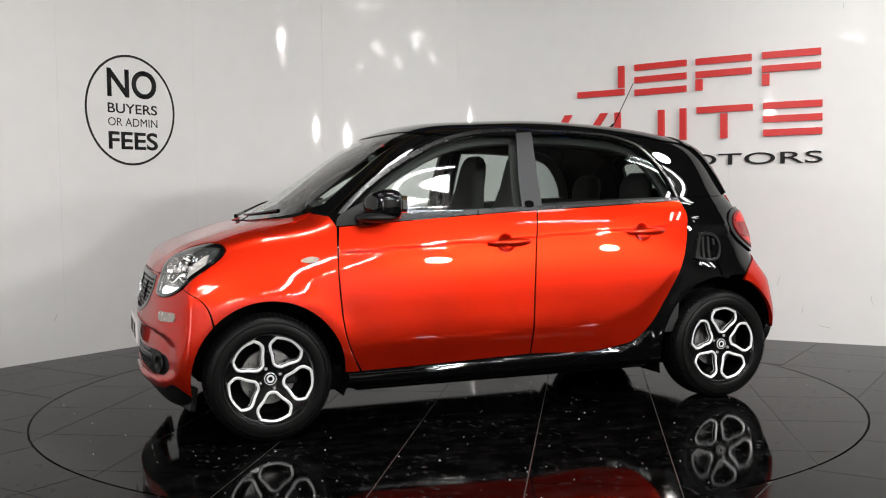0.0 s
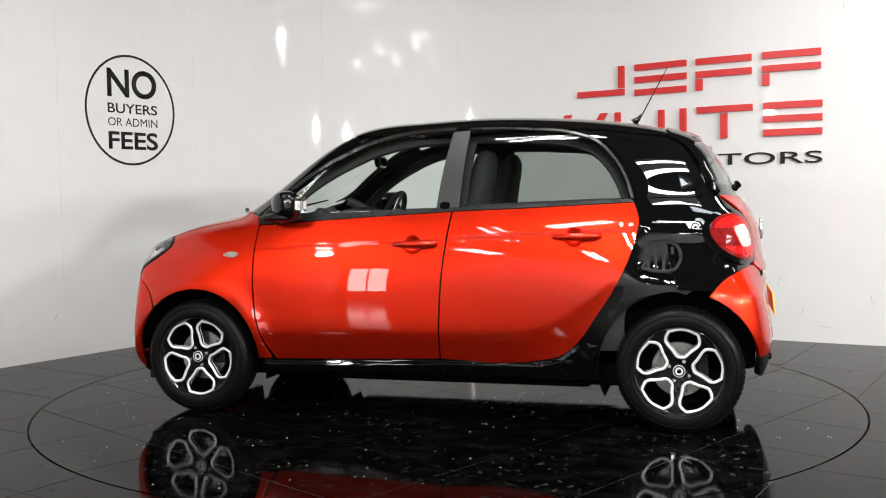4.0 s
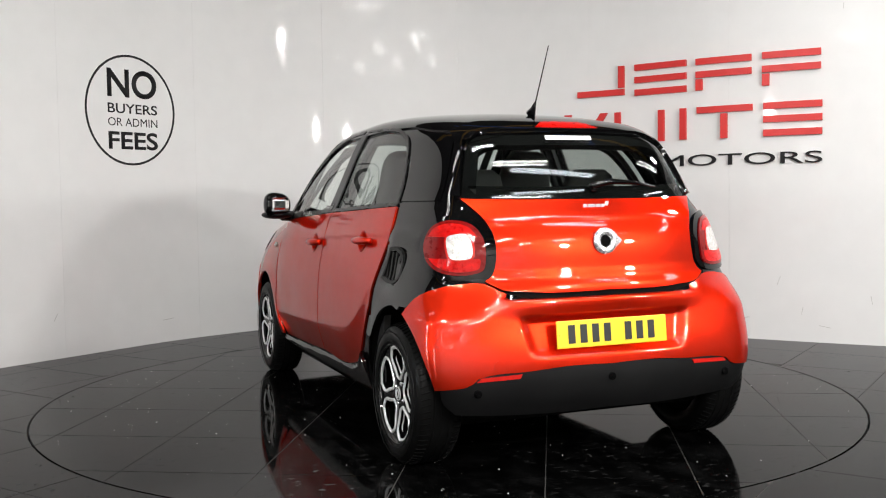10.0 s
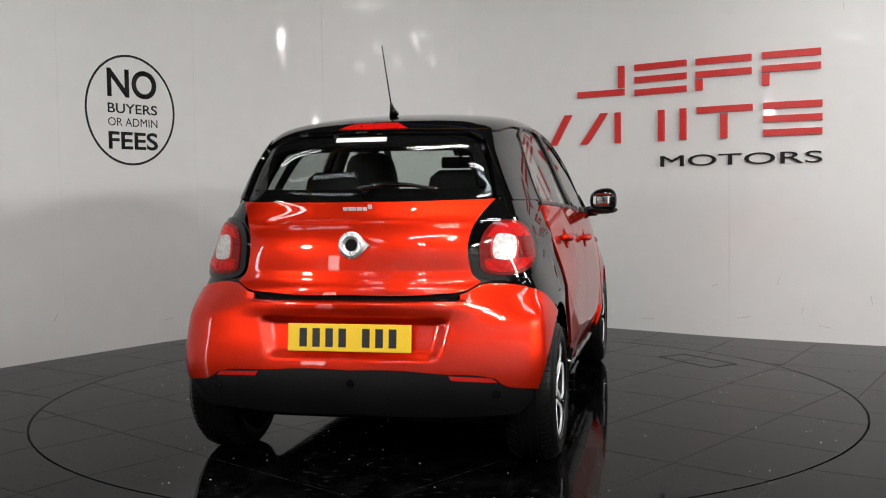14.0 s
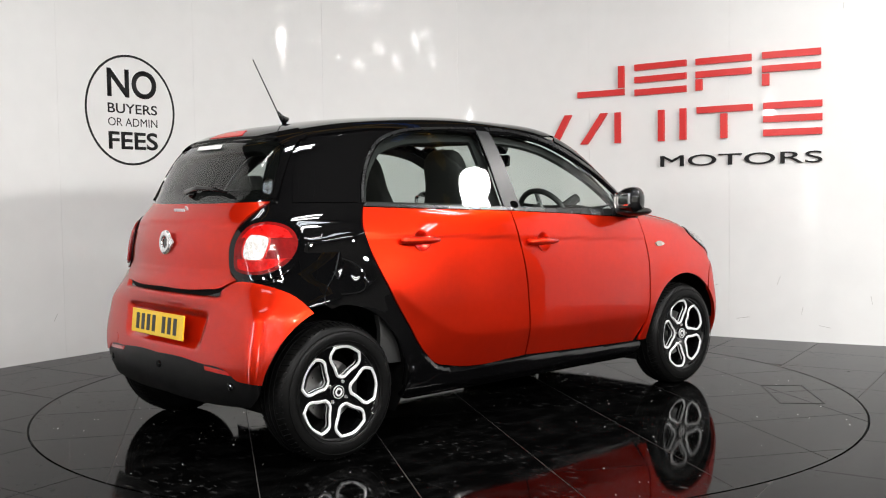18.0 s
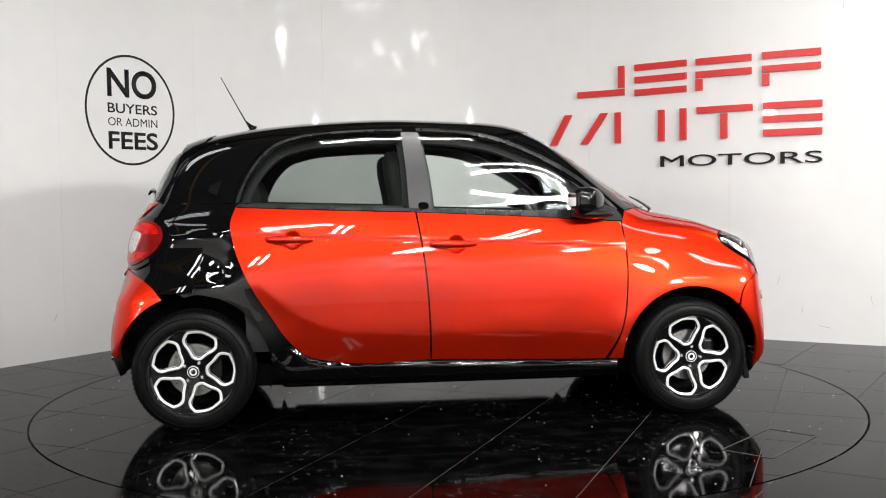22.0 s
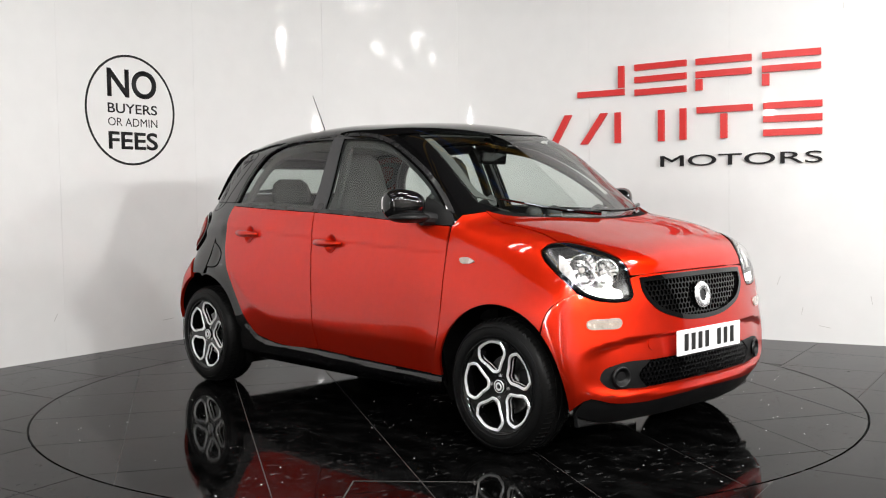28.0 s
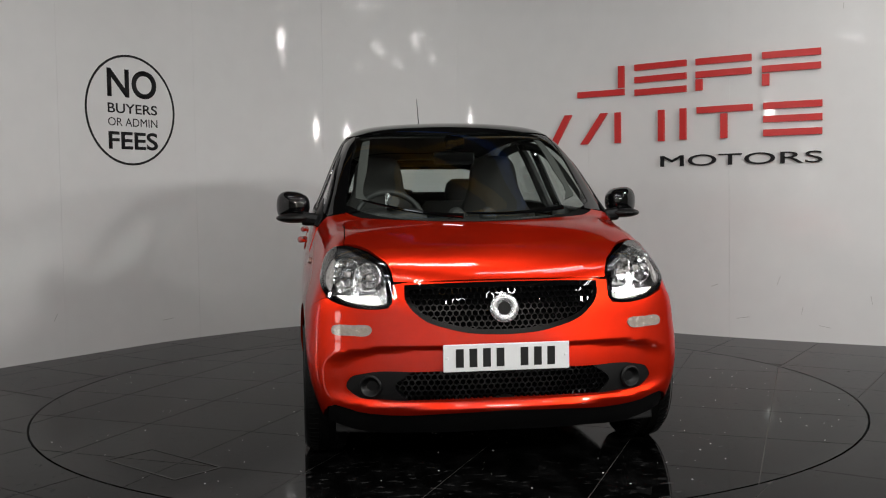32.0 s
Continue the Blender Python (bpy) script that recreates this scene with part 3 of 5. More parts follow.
def width(x, z):
    s = SHAPE
    w = HALF_WIDTH(z)
    back = np.clip((-0.45 - x) / 0.95, 0, 1.3)**2
    w = w - back * (s["back_low"] + s["back_mid"] * ramp(z, 0.6, 1.0) + s["back_top"] * ramp(z, 1.0, 1.5))
    ahead = np.clip((x - 0.5) / 1.0, 0, 1.4)**2
    w = w - ahead * (s["ahead_low"] + s["ahead_top"] * ramp(z, 0.62, 1.0))
    for hx in HUBS:
        d = np.sqrt((x - hx)**2 + (z - HUB_Z)**2)
        w = w + 0.010 * np.exp(-((d - 0.37) / 0.07)**2) * ramp(z, 0.2, 0.4)
    return w


def body(x, y, z):
    """Below zero within the car's outer form, zero on it."""
    s = SHAPE
    y = np.abs(y)
    side = y - width(x, z)
    cab = CAB(x + s["screen_bow"] * y * y * ramp(x, -0.2, 0.5) + 0.17 * y * y * ramp(x, 0.5, 0.95)) - s["roof_crown"] * (y / 0.55)**2 - s["roof_edge"] * (y / 0.6)**6
    hood = HOOD(x + s["hood_bow"] * y * y) - (0.020 * ramp(x, 1.45, 0.95) - 0.018 * ramp(x, 1.0, 1.5)) * (y / 0.7)**2
    hood = hood + 0.028 * np.clip(1 - (y / 0.66)**4, 0, 1) * ramp(x, 0.85, 1.15) * ramp(1.74 - x, 0.0, 0.20)
    top = z - smax(cab, hood, 0.02)
    nose = x - (NOSE(z) - s["nose_round"] * (y / 0.6)**s["nose_power"])
    tail = TAIL(z) + (s["tail_low"] + s["tail_top"] * ramp(z, 0.62, 0.8)) * (y / 0.6)**s["tail_power"] - x
    f = smax(side, top, s["k_top"])
    f = smax(f, nose, s["k_nose"])
    return smax(f, tail, s["k_tail"])


def normals(P):
    e = 2e-4
    g = np.stack([body(*(P + e * np.eye(3)[i]).T) - body(*(P - e * np.eye(3)[i]).T) for i in range(3)], 1)
    return g / np.linalg.norm(g, axis=1)[:, None]


def root(make, lo, hi, n):
    """Distance along rays at which the form ends, by halving."""
    lo, hi = np.full(n, float(lo)), np.full(n, float(hi))
    for _ in range(42):
        mid = (lo + hi) / 2
        out = body(*make(mid)) > 0
        hi, lo = np.where(out, mid, hi), np.where(out, lo, mid)
    return (lo + hi) / 2


def on_body(kind, ab):
    """Points of the form over a flat map. side: x, z; top: x, y; front, rear: degrees round an upright axis, z; face, back: y, z."""
    a, b = np.asarray(ab, float).T
    n = len(a)
    if kind == "side":
        d = root(lambda m: (a, m, b), 0, 1.2, n)
        return np.c_[a, d, b]
    if kind == "top":
        d = root(lambda m: (a, b, m), 0.5, 1.9, n)
        return np.c_[a, b, d]
    if kind in ("front", "rear"):
        x0, s = (0.95, 1) if kind == "front" else (-0.95, -1)
        c, q = np.cos(np.radians(a * 100)) * s, np.sin(np.radians(a * 100))
        d = root(lambda m: (x0 + c * m, q * m, b), 0, 1.5, n)
        return np.c_[x0 + c * d, q * d, b]
    if kind == "hood":
        c, q = np.cos(np.radians(a * 100)), np.sin(np.radians(a * 100))
        d = root(lambda m: (0.9 + c * m, b, 0.45 + q * m), 0, 1.6, n)
        return np.c_[0.9 + c * d, b, 0.45 + q * d]
    s = 1 if kind == "face" else -1
    d = root(lambda m: (s * m, a, b), 0, 2.2, n)
    return np.c_[s * d, a, b]


def wrap(kind, pts):
    """Side points (x, z) or face points (y, z) turned into the round map of front or rear (hundreds of degrees, z)."""
    pts = np.asarray(pts, float)
    src = {"front_side": "side", "rear_side": "side", "front_face": "face", "rear_face": "back"}[kind]
    P = on_body(src, pts[:, :2])
    x0, s = (0.95, 1) if kind.startswith("front") else (-0.95, -1)
    return np.c_[np.degrees(np.arctan2(P[:, 1], s * (P[:, 0] - x0))) / 100, P[:, 2]]


def panel(name, kind, outline, material, parent, holes=(), off=0.0, thick=0.012, step=0.03, mirror=False, label="", dent=None):
    """A sheet cut from the body form: an outline on a flat map, laid on the form, with a turned-in edge."""
    V, F, rims = fill(outline, holes, step)
    P = on_body(kind, V)
    N = normals(P)
    depth = off + (dent(V) if dent else 0)
    P = P + N * np.reshape(depth, (-1, 1))
    if dent:
        e = 1e-3
        g = [(dent(V + e * np.eye(2)[i]) - dent(V - e * np.eye(2)[i])) / (2 * e) for i in range(2)]
        T = [(on_body(kind, V + e * np.eye(2)[i]) - on_body(kind, V - e * np.eye(2)[i])) / (2 * e) for i in range(2)]
        A, B = T[0] + N * g[0][:, None], T[1] + N * g[1][:, None]
        M = np.cross(A, B)
        M /= np.linalg.norm(M, axis=1)[:, None] + 1e-12
        N = M * np.sign((M * N).sum(1))[:, None]
    if mirror:
        P, N = P * (1, -1, 1), N * (1, -1, 1)
    verts, norms, faces = list(P), list(N), []
    for f in F:
        a, b, c = (P[i] for i in f)
        faces.append(f if np.dot(np.cross(b - a, c - a), N[f[0]]) > 0 else f[::-1])
    for rim in rims:
        k = len(rim)
        tang = P[np.roll(rim, -1)] - P[np.roll(rim, 1)]
        edge = np.cross(tang, N[rim])
        edge /= np.linalg.norm(edge, axis=1)[:, None] + 1e-12
        s = len(verts)
        verts += list(P[rim]) + list(P[rim] - N[rim] * thick)
        norms += list(edge) * 2
        for i in range(k):
            j = (i + 1) % k
            faces.append((s + i, s + k + i, s + k + j, s + j))
    mesh = bpy.data.meshes.new(name)
    mesh.from_pydata([tuple(v) for v in verts], [], faces)
    mesh.materials.append(material)
    for f in mesh.polygons:
        f.use_smooth = True
    mesh.normals_split_custom_set_from_vertices([tuple(v) for v in norms])
    ob = new(name, mesh)
    ob.parent = parent
    if label:
        ob["label"] = label
    return ob


def both(name, outline, material, parent, **k):
    return [panel(name, "side", outline, material, parent, mirror=m, **k) for m in (False, True)]


def arch(hx, r, a0, a1, n=24, z=HUB_Z + 0.005, squash=1.0):
    return [(hx + r * math.cos(radians(a)), z + squash * r * math.sin(radians(a))) for a in np.linspace(a0, a1, n)]


CAR = tagged(new("car"), "small red and black five-door hatchback on the turntable", "car")
SIDE_WINDOW_R = [(-1.015, 1.105, 1), (-0.985, 1.195), (-0.92, 1.305), (-0.84, 1.383), (-0.72, 1.428), (-0.5, 1.453), (-0.20, 1.462, 1), (-0.185, 1.30), (-0.175, 1.078, 1)]
SIDE_WINDOW_F = [(-0.075, 1.072, 1), (-0.09, 1.25), (-0.125, 1.458, 1), (0.08, 1.447), (0.28, 1.405), (0.47, 1.322), (0.65, 1.218), (0.80, 1.100), (0.862, 1.046, 1), (0.4, 1.052)]
DOOR_F = [(-0.083, 0.318, 1), (0.35, 0.303), (0.80, 0.292, 1), (0.868, 0.43), (0.905, 0.66), (0.908, 0.83), (0.893, 0.99, 1), (0.4, 1.022), (-0.145, 1.052, 1), (-0.108, 0.80), (-0.09, 0.55)]
DOOR_R = [(-0.092, 0.318, 1), (-0.099, 0.55), (-0.117, 0.80), (-0.154, 1.052, 1), (-0.6, 1.069), (-1.035, 1.088, 1), (-1.06, 1.0), (-1.048, 0.93), (-0.955, 0.695), (-0.862, 0.55),
          (-0.77, 0.415), (-0.69, 0.348), (-0.60, 0.326)]
FRAME = [(-1.28, 0.66, 1), (-1.42, 0.80), (-1.44, 1.0), (-1.42, 1.12), (-1.36, 1.28), (-1.27, 1.42), (-0.9, 1.468), (-0.5, 1.492), (-0.1, 1.497), (0.2, 1.473), (0.42, 1.415), (0.6, 1.32), (0.8, 1.185),
         (0.97, 1.055), (0.99, 1.0, 1), (0.93, 0.9), (0.90, 0.40), (0.86, 0.20, 1), (-0.86, 0.20, 1)] + arch(-1.247, 0.375, 10, 86)


def to_map(kind, P):
    """Points of the form turned into the flat map of that kind."""
    P = np.asarray(P, float)
    x, y, z = P.T
    if kind == "side":
        return np.c_[x, z]
    if kind == "top":
        return np.c_[x, y]
    if kind in ("front", "rear"):
        x0, s = (0.95, 1) if kind == "front" else (-0.95, -1)
        return np.c_[np.degrees(np.arctan2(y, s * (x - x0))) / 100, z]
    if kind == "hood":
        return np.c_[np.degrees(np.arctan2(z - 0.45, x - 0.9)) / 100, y]
    return np.c_[y, z]


def flip(half):
    """An outline given for the left half, from the middle round to the middle, closed by its mirror image."""
    half = np.asarray(half)
    other = half[::-1] * (-1, 1)
    keep = np.abs(other[:, 0]) > 1e-6
    return np.r_[half, other[keep]]


def flip_y(half):
    half = np.asarray(half)
    other = half[::-1] * (1, -1)
    keep = np.abs(other[:, 1]) > 1e-6
    return np.r_[half, other[keep]]


def mapped(kind, pts, step=0.02, closed=True):
    """A smooth outline through body points (x, y, z) or (x, y, z, 1) for a corner, on that map."""
    q = to_map(kind, [p[:3] for p in pts])
    return curve([(*a, 1) if len(p) > 3 else tuple(a) for a, p in zip(q, pts)], step, closed)


def shrink(loop, d):
    """A closed outline drawn in by d."""
    t = np.roll(loop, -1, 0) - np.roll(loop, 1, 0)
    n = np.c_[-t[:, 1], t[:, 0]] / (np.linalg.norm(t, axis=1)[:, None] + 1e-9)
    x, y = loop.T
    s = np.sign(np.sum(x * np.roll(y, -1) - y * np.roll(x, -1)))
    return loop + n * d * s


# ---- outlines in metres ----
DOOR_HOLE_F = [(-0.05, 0.37, 1), (0.79, 0.35, 1), (0.85, 0.6), (0.85, 0.95, 1), (-0.09, 1.0, 1)]
DOOR_HOLE_R = [(-0.14, 0.37, 1), (-0.18, 1.0, 1), (-0.95, 1.03, 1), (-0.98, 0.94), (-0.86, 0.66), (-0.66, 0.40, 1)]
HEADLIGHT = [(1.442, 0.677, 0.916), (1.431, 0.703, 0.895), (1.452, 0.719, 0.866), (1.51, 0.732, 0.822), (1.587, 0.736, 0.770), (1.628, 0.706, 0.726), (1.656, 0.657, 0.700), (1.711, 0.505, 0.680),
             (1.718, 0.472, 0.686), (1.702, 0.459, 0.764), (1.684, 0.461, 0.816), (1.657, 0.472, 0.850), (1.619, 0.503, 0.875), (1.551, 0.546, 0.902), (1.467, 0.636, 0.923)]
TAILLIGHT = [(-1.401, 0.716, 0.956), (-1.421, 0.694, 1.002), (-1.489, 0.647, 1.028), (-1.551, 0.578, 1.012), (-1.578, 0.547, 0.977), (-1.602, 0.533, 0.884), (-1.601, 0.55, 0.827), (-1.575, 0.607, 0.812),
             (-1.523, 0.685, 0.820), (-1.455, 0.725, 0.862)]
TAIL_CLEAR = [(-1.50, 0.668, 0.968), (-1.557, 0.590, 0.982), (-1.585, 0.568, 0.93), (-1.585, 0.578, 0.872), (-1.53, 0.663, 0.868), (-1.51, 0.675, 0.91)]
GRILLE = flip(curve([(0, 0.778), (0.2, 0.777), (0.402, 0.771, 1), (0.402, 0.715), (0.345, 0.642), (0.21, 0.588), (0, 0.566)], 0.02, False))
INTAKE = flip(curve([(0, 0.424), (0.35, 0.423), (0.575, 0.416), (0.635, 0.397), (0.652, 0.362), (0.62, 0.326), (0.49, 0.303), (0.25, 0.300), (0, 0.303)], 0.02, False))
REAR_GLASS = flip(curve([(0, 1.404), (0.25, 1.402), (0.42, 1.392), (0.485, 1.355), (0.525, 1.25), (0.553, 1.125, 1), (0.3, 1.118), (0, 1.117)], 0.03, False))
GATE = flip(curve([(0, 1.111), (0.3, 1.112), (0.557, 1.118, 1), (0.508, 1.055), (0.474, 0.97), (0.474, 0.87), (0.492, 0.812), (0.522, 0.788, 1), (0.462, 0.752), (0.36, 0.741), (0, 0.738)], 0.03, False))
SCREEN = flip_y(curve([(1.245, 0), (1.195, 0.30), (1.050, 0.52), (0.942, 0.595, 1), (0.72, 0.563), (0.435, 0.512, 1), (0.515, 0.3), (0.552, 0)], 0.03, False))
ROOF = flip_y(curve([(-1.345, 0), (-1.335, 0.28), (-1.285, 0.43), (-1.20, 0.475), (-0.8, 0.535), (-0.3, 0.562), (0.1, 0.562), (0.34, 0.548), (0.428, 0.518, 1), (0.508, 0.3), (0.545, 0)], 0.03, False))


def cyl_front(side_pts):
    """Side-map points (x, z) on the round front map."""
    return [tuple(v) for v in to_map("front", on_body("side", np.asarray(side_pts)))]


def cyl_rear(side_pts):
    return [tuple(v) for v in to_map("rear", on_body("side", np.asarray(side_pts)))]


def handle_ring(x, z):
    return np.c_[circle(0.050, 32)[:, 0] + x, circle(0.051, 32)[:, 1] + z]


def body_panels():
    # black safety cell
    both("side_frame", curve(FRAME), BLACK, CAR, holes=[curve(SIDE_WINDOW_R, 0.02), curve(SIDE_WINDOW_F, 0.02), curve(DOOR_HOLE_F, 0.05), curve(DOOR_HOLE_R, 0.05)], off=-0.008, dent=frame_form)
    sill = [(0.868, 0.284, 1), (0.35, 0.299), (-0.083, 0.314), (-0.60, 0.322), (-0.69, 0.344), (-0.765, 0.408, 1), (-0.84, 0.33), (-0.875, 0.205, 1), (0.85, 0.198, 1)]
    both("sill_cover", curve(sill, 0.02), BLACK, CAR, off=-0.004, thick=0.02, step=0.012, dent=sill_form, label="gloss black sill cover")
    panel("roof", "top", ROOF, BLACK, CAR, label="gloss black roof panel")
    for m in (False, True):
        pillar = curve([(1.03, 0.54, 1), (0.942, 0.600, 1), (0.72, 0.568), (0.43, 0.517, 1), (0.38, 0.57, 1), (0.60, 0.615), (0.80, 0.655), (0.925, 0.688, 1), (1.0, 0.607, 1)], 0.03)
        panel("windscreen_pillar", "top", pillar, BLACK, CAR, off=-0.003, mirror=m)
    shell = [(-0.62, 1.30), (-0.40, 1.395), (0, 1.432), (0.40, 1.395), (0.62, 1.30), (0.70, 1.1), (0.72, 0.9), (0.70, 0.68, 1), (-0.70, 0.68, 1), (-0.72, 0.9), (-0.70, 1.1)]
    glass_hole = to_map("rear", on_body("back", REAR_GLASS))
    panel("rear_surround", "rear", curve(shell), BLACK, CAR, holes=[glass_hole], off=-0.008)
    cowl = flip_y(curve([(1.32, 0), (1.265, 0.30), (1.13, 0.52), (1.01, 0.612, 1), (0.945, 0.60, 1), (1.043, 0.52), (1.188, 0.30), (1.24, 0)], 0.03, False))
    panel("scuttle", "top", cowl, MATT, CAR, off=-0.012, label="matt black scuttle below the windscreen")
    # doors
    for m in (False, True):
        panel("front_door", "side", curve(DOOR_F, 0.02), RED, CAR, holes=[handle_ring(0.045, 0.893)], mirror=m, step=0.014, dent=door_crease, label="glossy orange-red front door")
        panel("rear_door", "side", curve(DOOR_R, 0.02), RED, CAR, holes=[handle_ring(-0.757, 0.928)], mirror=m, step=0.014, dent=door_crease, label="glossy orange-red rear door")
        panel("side_window", "side", curve(SIDE_WINDOW_F, 0.02), GLASS, CAR, off=-0.012, thick=0.003, mirror=m, label="clear door glass")
        panel("side_window", "side", curve(SIDE_WINDOW_R, 0.02), PRIVACY, CAR, off=-0.012, thick=0.003, mirror=m, label="dark tinted privacy glass")
        pil = [(-0.182, 1.075, 1), (-0.192, 1.30), (-0.207, 1.463, 1), (-0.118, 1.459, 1), (-0.083, 1.25), (-0.068, 1.071, 1)]
        b = panel("door_pillar", "side", curve(pil, 0.02), PILLAR, CAR, off=0.0005, thick=0.006, mirror=m, label="grey foil covered door pillar")
        panel("badge", "side", curve([(-0.135, 1.076), (-0.085, 1.075), (-0.085, 1.092), (-0.135, 1.093)], 0.01), BLACK, b, off=0.003, thick=0.003, mirror=m)
        belt = [(-1.035, 1.092, 1), (-0.6, 1.073), (-0.15, 1.056, 1), (0.4, 1.026), (0.86, 0.999, 1), (0.865, 1.047, 1), (0.4, 1.055), (-0.15, 1.073), (-0.6, 1.088), (-1.02, 1.106, 1)]
        panel("belt_moulding", "side", curve(belt, 0.02), SATIN, CAR, off=0.001, thick=0.006, mirror=m)
        quarter = [(-1.052, 1.112, 1), (-1.025, 1.20), (-0.955, 1.322), (-0.88, 1.40, 1), (-1.10, 1.41), (-1.235, 1.385, 1), (-1.31, 1.25), (-1.355, 1.115, 1)]
        panel("quarter_panel", "side", curve(quarter, 0.02), BLACK, CAR, off=-0.0035, thick=0.005, step=0.025, mirror=m, label="gloss black quarter panel")
        trim_in = curve([(0.96, 0.49, 1), (0.89, 0.56, 1), (0.72, 0.535), (0.46, 0.49, 1), (0.47, 0.45, 1), (0.74, 0.49), (0.88, 0.52)], 0.03)
        panel("pillar_lining", "top", trim_in, HEADLINER, CAR, off=-0.035, thick=0.006, mirror=m)
        rail = [(-1.02, 1.11, 1), (-0.992, 1.195), (-0.927, 1.308), (-0.846, 1.388), (-0.722, 1.434), (-0.5, 1.459), (-0.20, 1.468, 1), (-0.2, 1.478, 1), (-0.5, 1.469), (-0.73, 1.444), (-0.855, 1.397), (-0.938, 1.314),
                (-1.005, 1.198), (-1.035, 1.11, 1)]
        panel("window_moulding", "side", curve(rail, 0.015), SATIN, CAR, off=0.0015, thick=0.006, step=0.02, mirror=m)
        rail = [(-0.125, 1.466, 1), (0.08, 1.455), (0.285, 1.413), (0.477, 1.330), (0.658, 1.226), (0.808, 1.107), (0.868, 1.052, 1), (0.888, 1.056, 1), (0.822, 1.120), (0.670, 1.242), (0.487, 1.347), (0.292, 1.430),
                (0.083, 1.472), (-0.126, 1.482, 1)]
        panel("window_moulding", "side", curve(rail, 0.015), SATIN, CAR, off=0.0015, thick=0.006, step=0.02, mirror=m)
        for win, d in ((SIDE_WINDOW_R, 0.030), (SIDE_WINDOW_F, 0.026)):
            opening = curve(win, 0.02)
            panel("inner_frame", "side", shrink(opening, -0.028), DASH, CAR, holes=[shrink(opening, d)], off=-0.055, thick=0.02, step=0.03, mirror=m)
        sail = [(0.70, 1.13, 1), (0.80, 1.09), (0.90, 1.02), (0.905, 0.995, 1), (0.72, 1.005, 1)]
        panel("mirror_sail", "side", curve(sail, 0.02), TRIM, CAR, off=0.002, thick=0.006, mirror=m)
    # front end
    screen = panel("windscreen", "top", SCREEN, GLASS, CAR, off=-0.004, thick=0.004, label="clear curved windscreen")
    hood_pts = [(1.285, 0.0, 0), (1.238, 0.30, 0), (1.105, 0.525, 0), (1.0, 0.603, 0, 1), (1.1, 0.612, 0), (1.25, 0.618, 0), (1.39, 0.625, 0), (1.457, 0.632, 0, 1), (1.50, 0.582, 0), (1.551, 0.541, 0), (1.619, 0.498, 0), (1.655, 0.467, 0), (1.68, 0.454, 0)]
    P = on_body("top", [p[:2] for p in hood_pts])
    half = [(*a, 1) if len(h) > 3 else tuple(a) for a, h in zip(to_map("hood", P), hood_pts)]
    nose_half = to_map("hood", on_body("face", [(0.445, 0.785), (0.41, 0.784), (0.2, 0.788), (0, 0.789)]))
    half = half + [(*nose_half[0], 1)] + [tuple(v) for v in nose_half[1:]]
    panel("bonnet", "hood", flip_y(curve(half, 0.03, False)), RED, CAR, label="glossy orange-red bonnet")
    head = mapped("front", HEADLIGHT)
    for m in (False, True):
        seam = [tuple(v) for v in to_map("front", on_body("top", [(0.930, 0.690), (1.0, 0.609), (1.1, 0.618), (1.25, 0.624), (1.39, 0.631), (1.453, 0.638)]))]
        edge = cyl_front([(0.905, 0.99), (0.916, 0.83), (0.913, 0.66), (0.876, 0.43), (0.848, 0.36), (0.818, 0.300)])
        bow = cyl_front(arch(1.247, 0.358, 180, 46, 15))
        rim = [tuple(v) for v in to_map("front", [(1.437, 0.684, 0.920), (1.424, 0.710, 0.896), (1.446, 0.726, 0.866), (1.505, 0.738, 0.820), (1.583, 0.742, 0.768), (1.622, 0.717, 0.724)])]
        cut = tuple(to_map("front", [(1.53, 0.745, 0.68)])[0])
        wing = [(*seam[0], 1), (*seam[1], 1), *seam[2:-1], (*seam[-1], 1), (*rim[0], 1), *rim[1:-1], (*rim[-1], 1), cut, (*bow[-1], 1), *bow[-2:0:-1], (*bow[0], 1), (*edge[-1], 1), *edge[-2:0:-1], (*edge[0], 1)]
        panel("front_wing", "front", curve(wing, 0.03), RED, CAR, off=-0.0025, mirror=m, label="glossy orange-red front wing")
    bow = cyl_front(arch(1.247, 0.358, 44, -12, 7))
    half = [(0.0, 0.783), *[tuple(v) for v in to_map("front", on_body("face", [(0.2, 0.782), (0.41, 0.778)]))], (*to_map("front", [(1.700, 0.449, 0.772)])[0], 1), *[tuple(v) for v in to_map("front", [(1.712, 0.455, 0.70), (1.718, 0.468, 0.679), (1.711, 0.507, 0.674), (1.684, 0.597, 0.678), (1.656, 0.661, 0.693)])],
            (*to_map("front", [(1.620, 0.716, 0.721)])[0], 1), (*to_map("front", [(1.533, 0.749, 0.674)])[0],), (*bow[0], 1), *bow[1:-1], (*bow[-1], 1)]
    low = [tuple(v) for v in to_map("front", on_body("face", [(0.69, 0.285), (0.60, 0.258), (0.45, 0.243), (0.25, 0.248), (0.0, 0.255)]))]
    grille_hole = to_map("front", on_body("face", GRILLE))
    intake_hole = to_map("front", on_body("face", INTAKE))
    panel("front_bumper", "front", flip(curve(half + low, 0.03, False)), RED, CAR, holes=[grille_hole, intake_hole], thick=0.02, step=0.013, dent=bumper_crease, label="glossy orange-red front bumper")
    lip = [(0, 0.252)] + [(v[0], v[1] - 0.002) for v in low[-2::-1]] + [(0.475, 0.205, 1), (0.40, 0.158), (0.25, 0.150), (0, 0.152)]
    panel("front_splitter", "front", flip(curve(lip, 0.03, False)), TRIM, CAR, off=-0.008, thick=0.02)
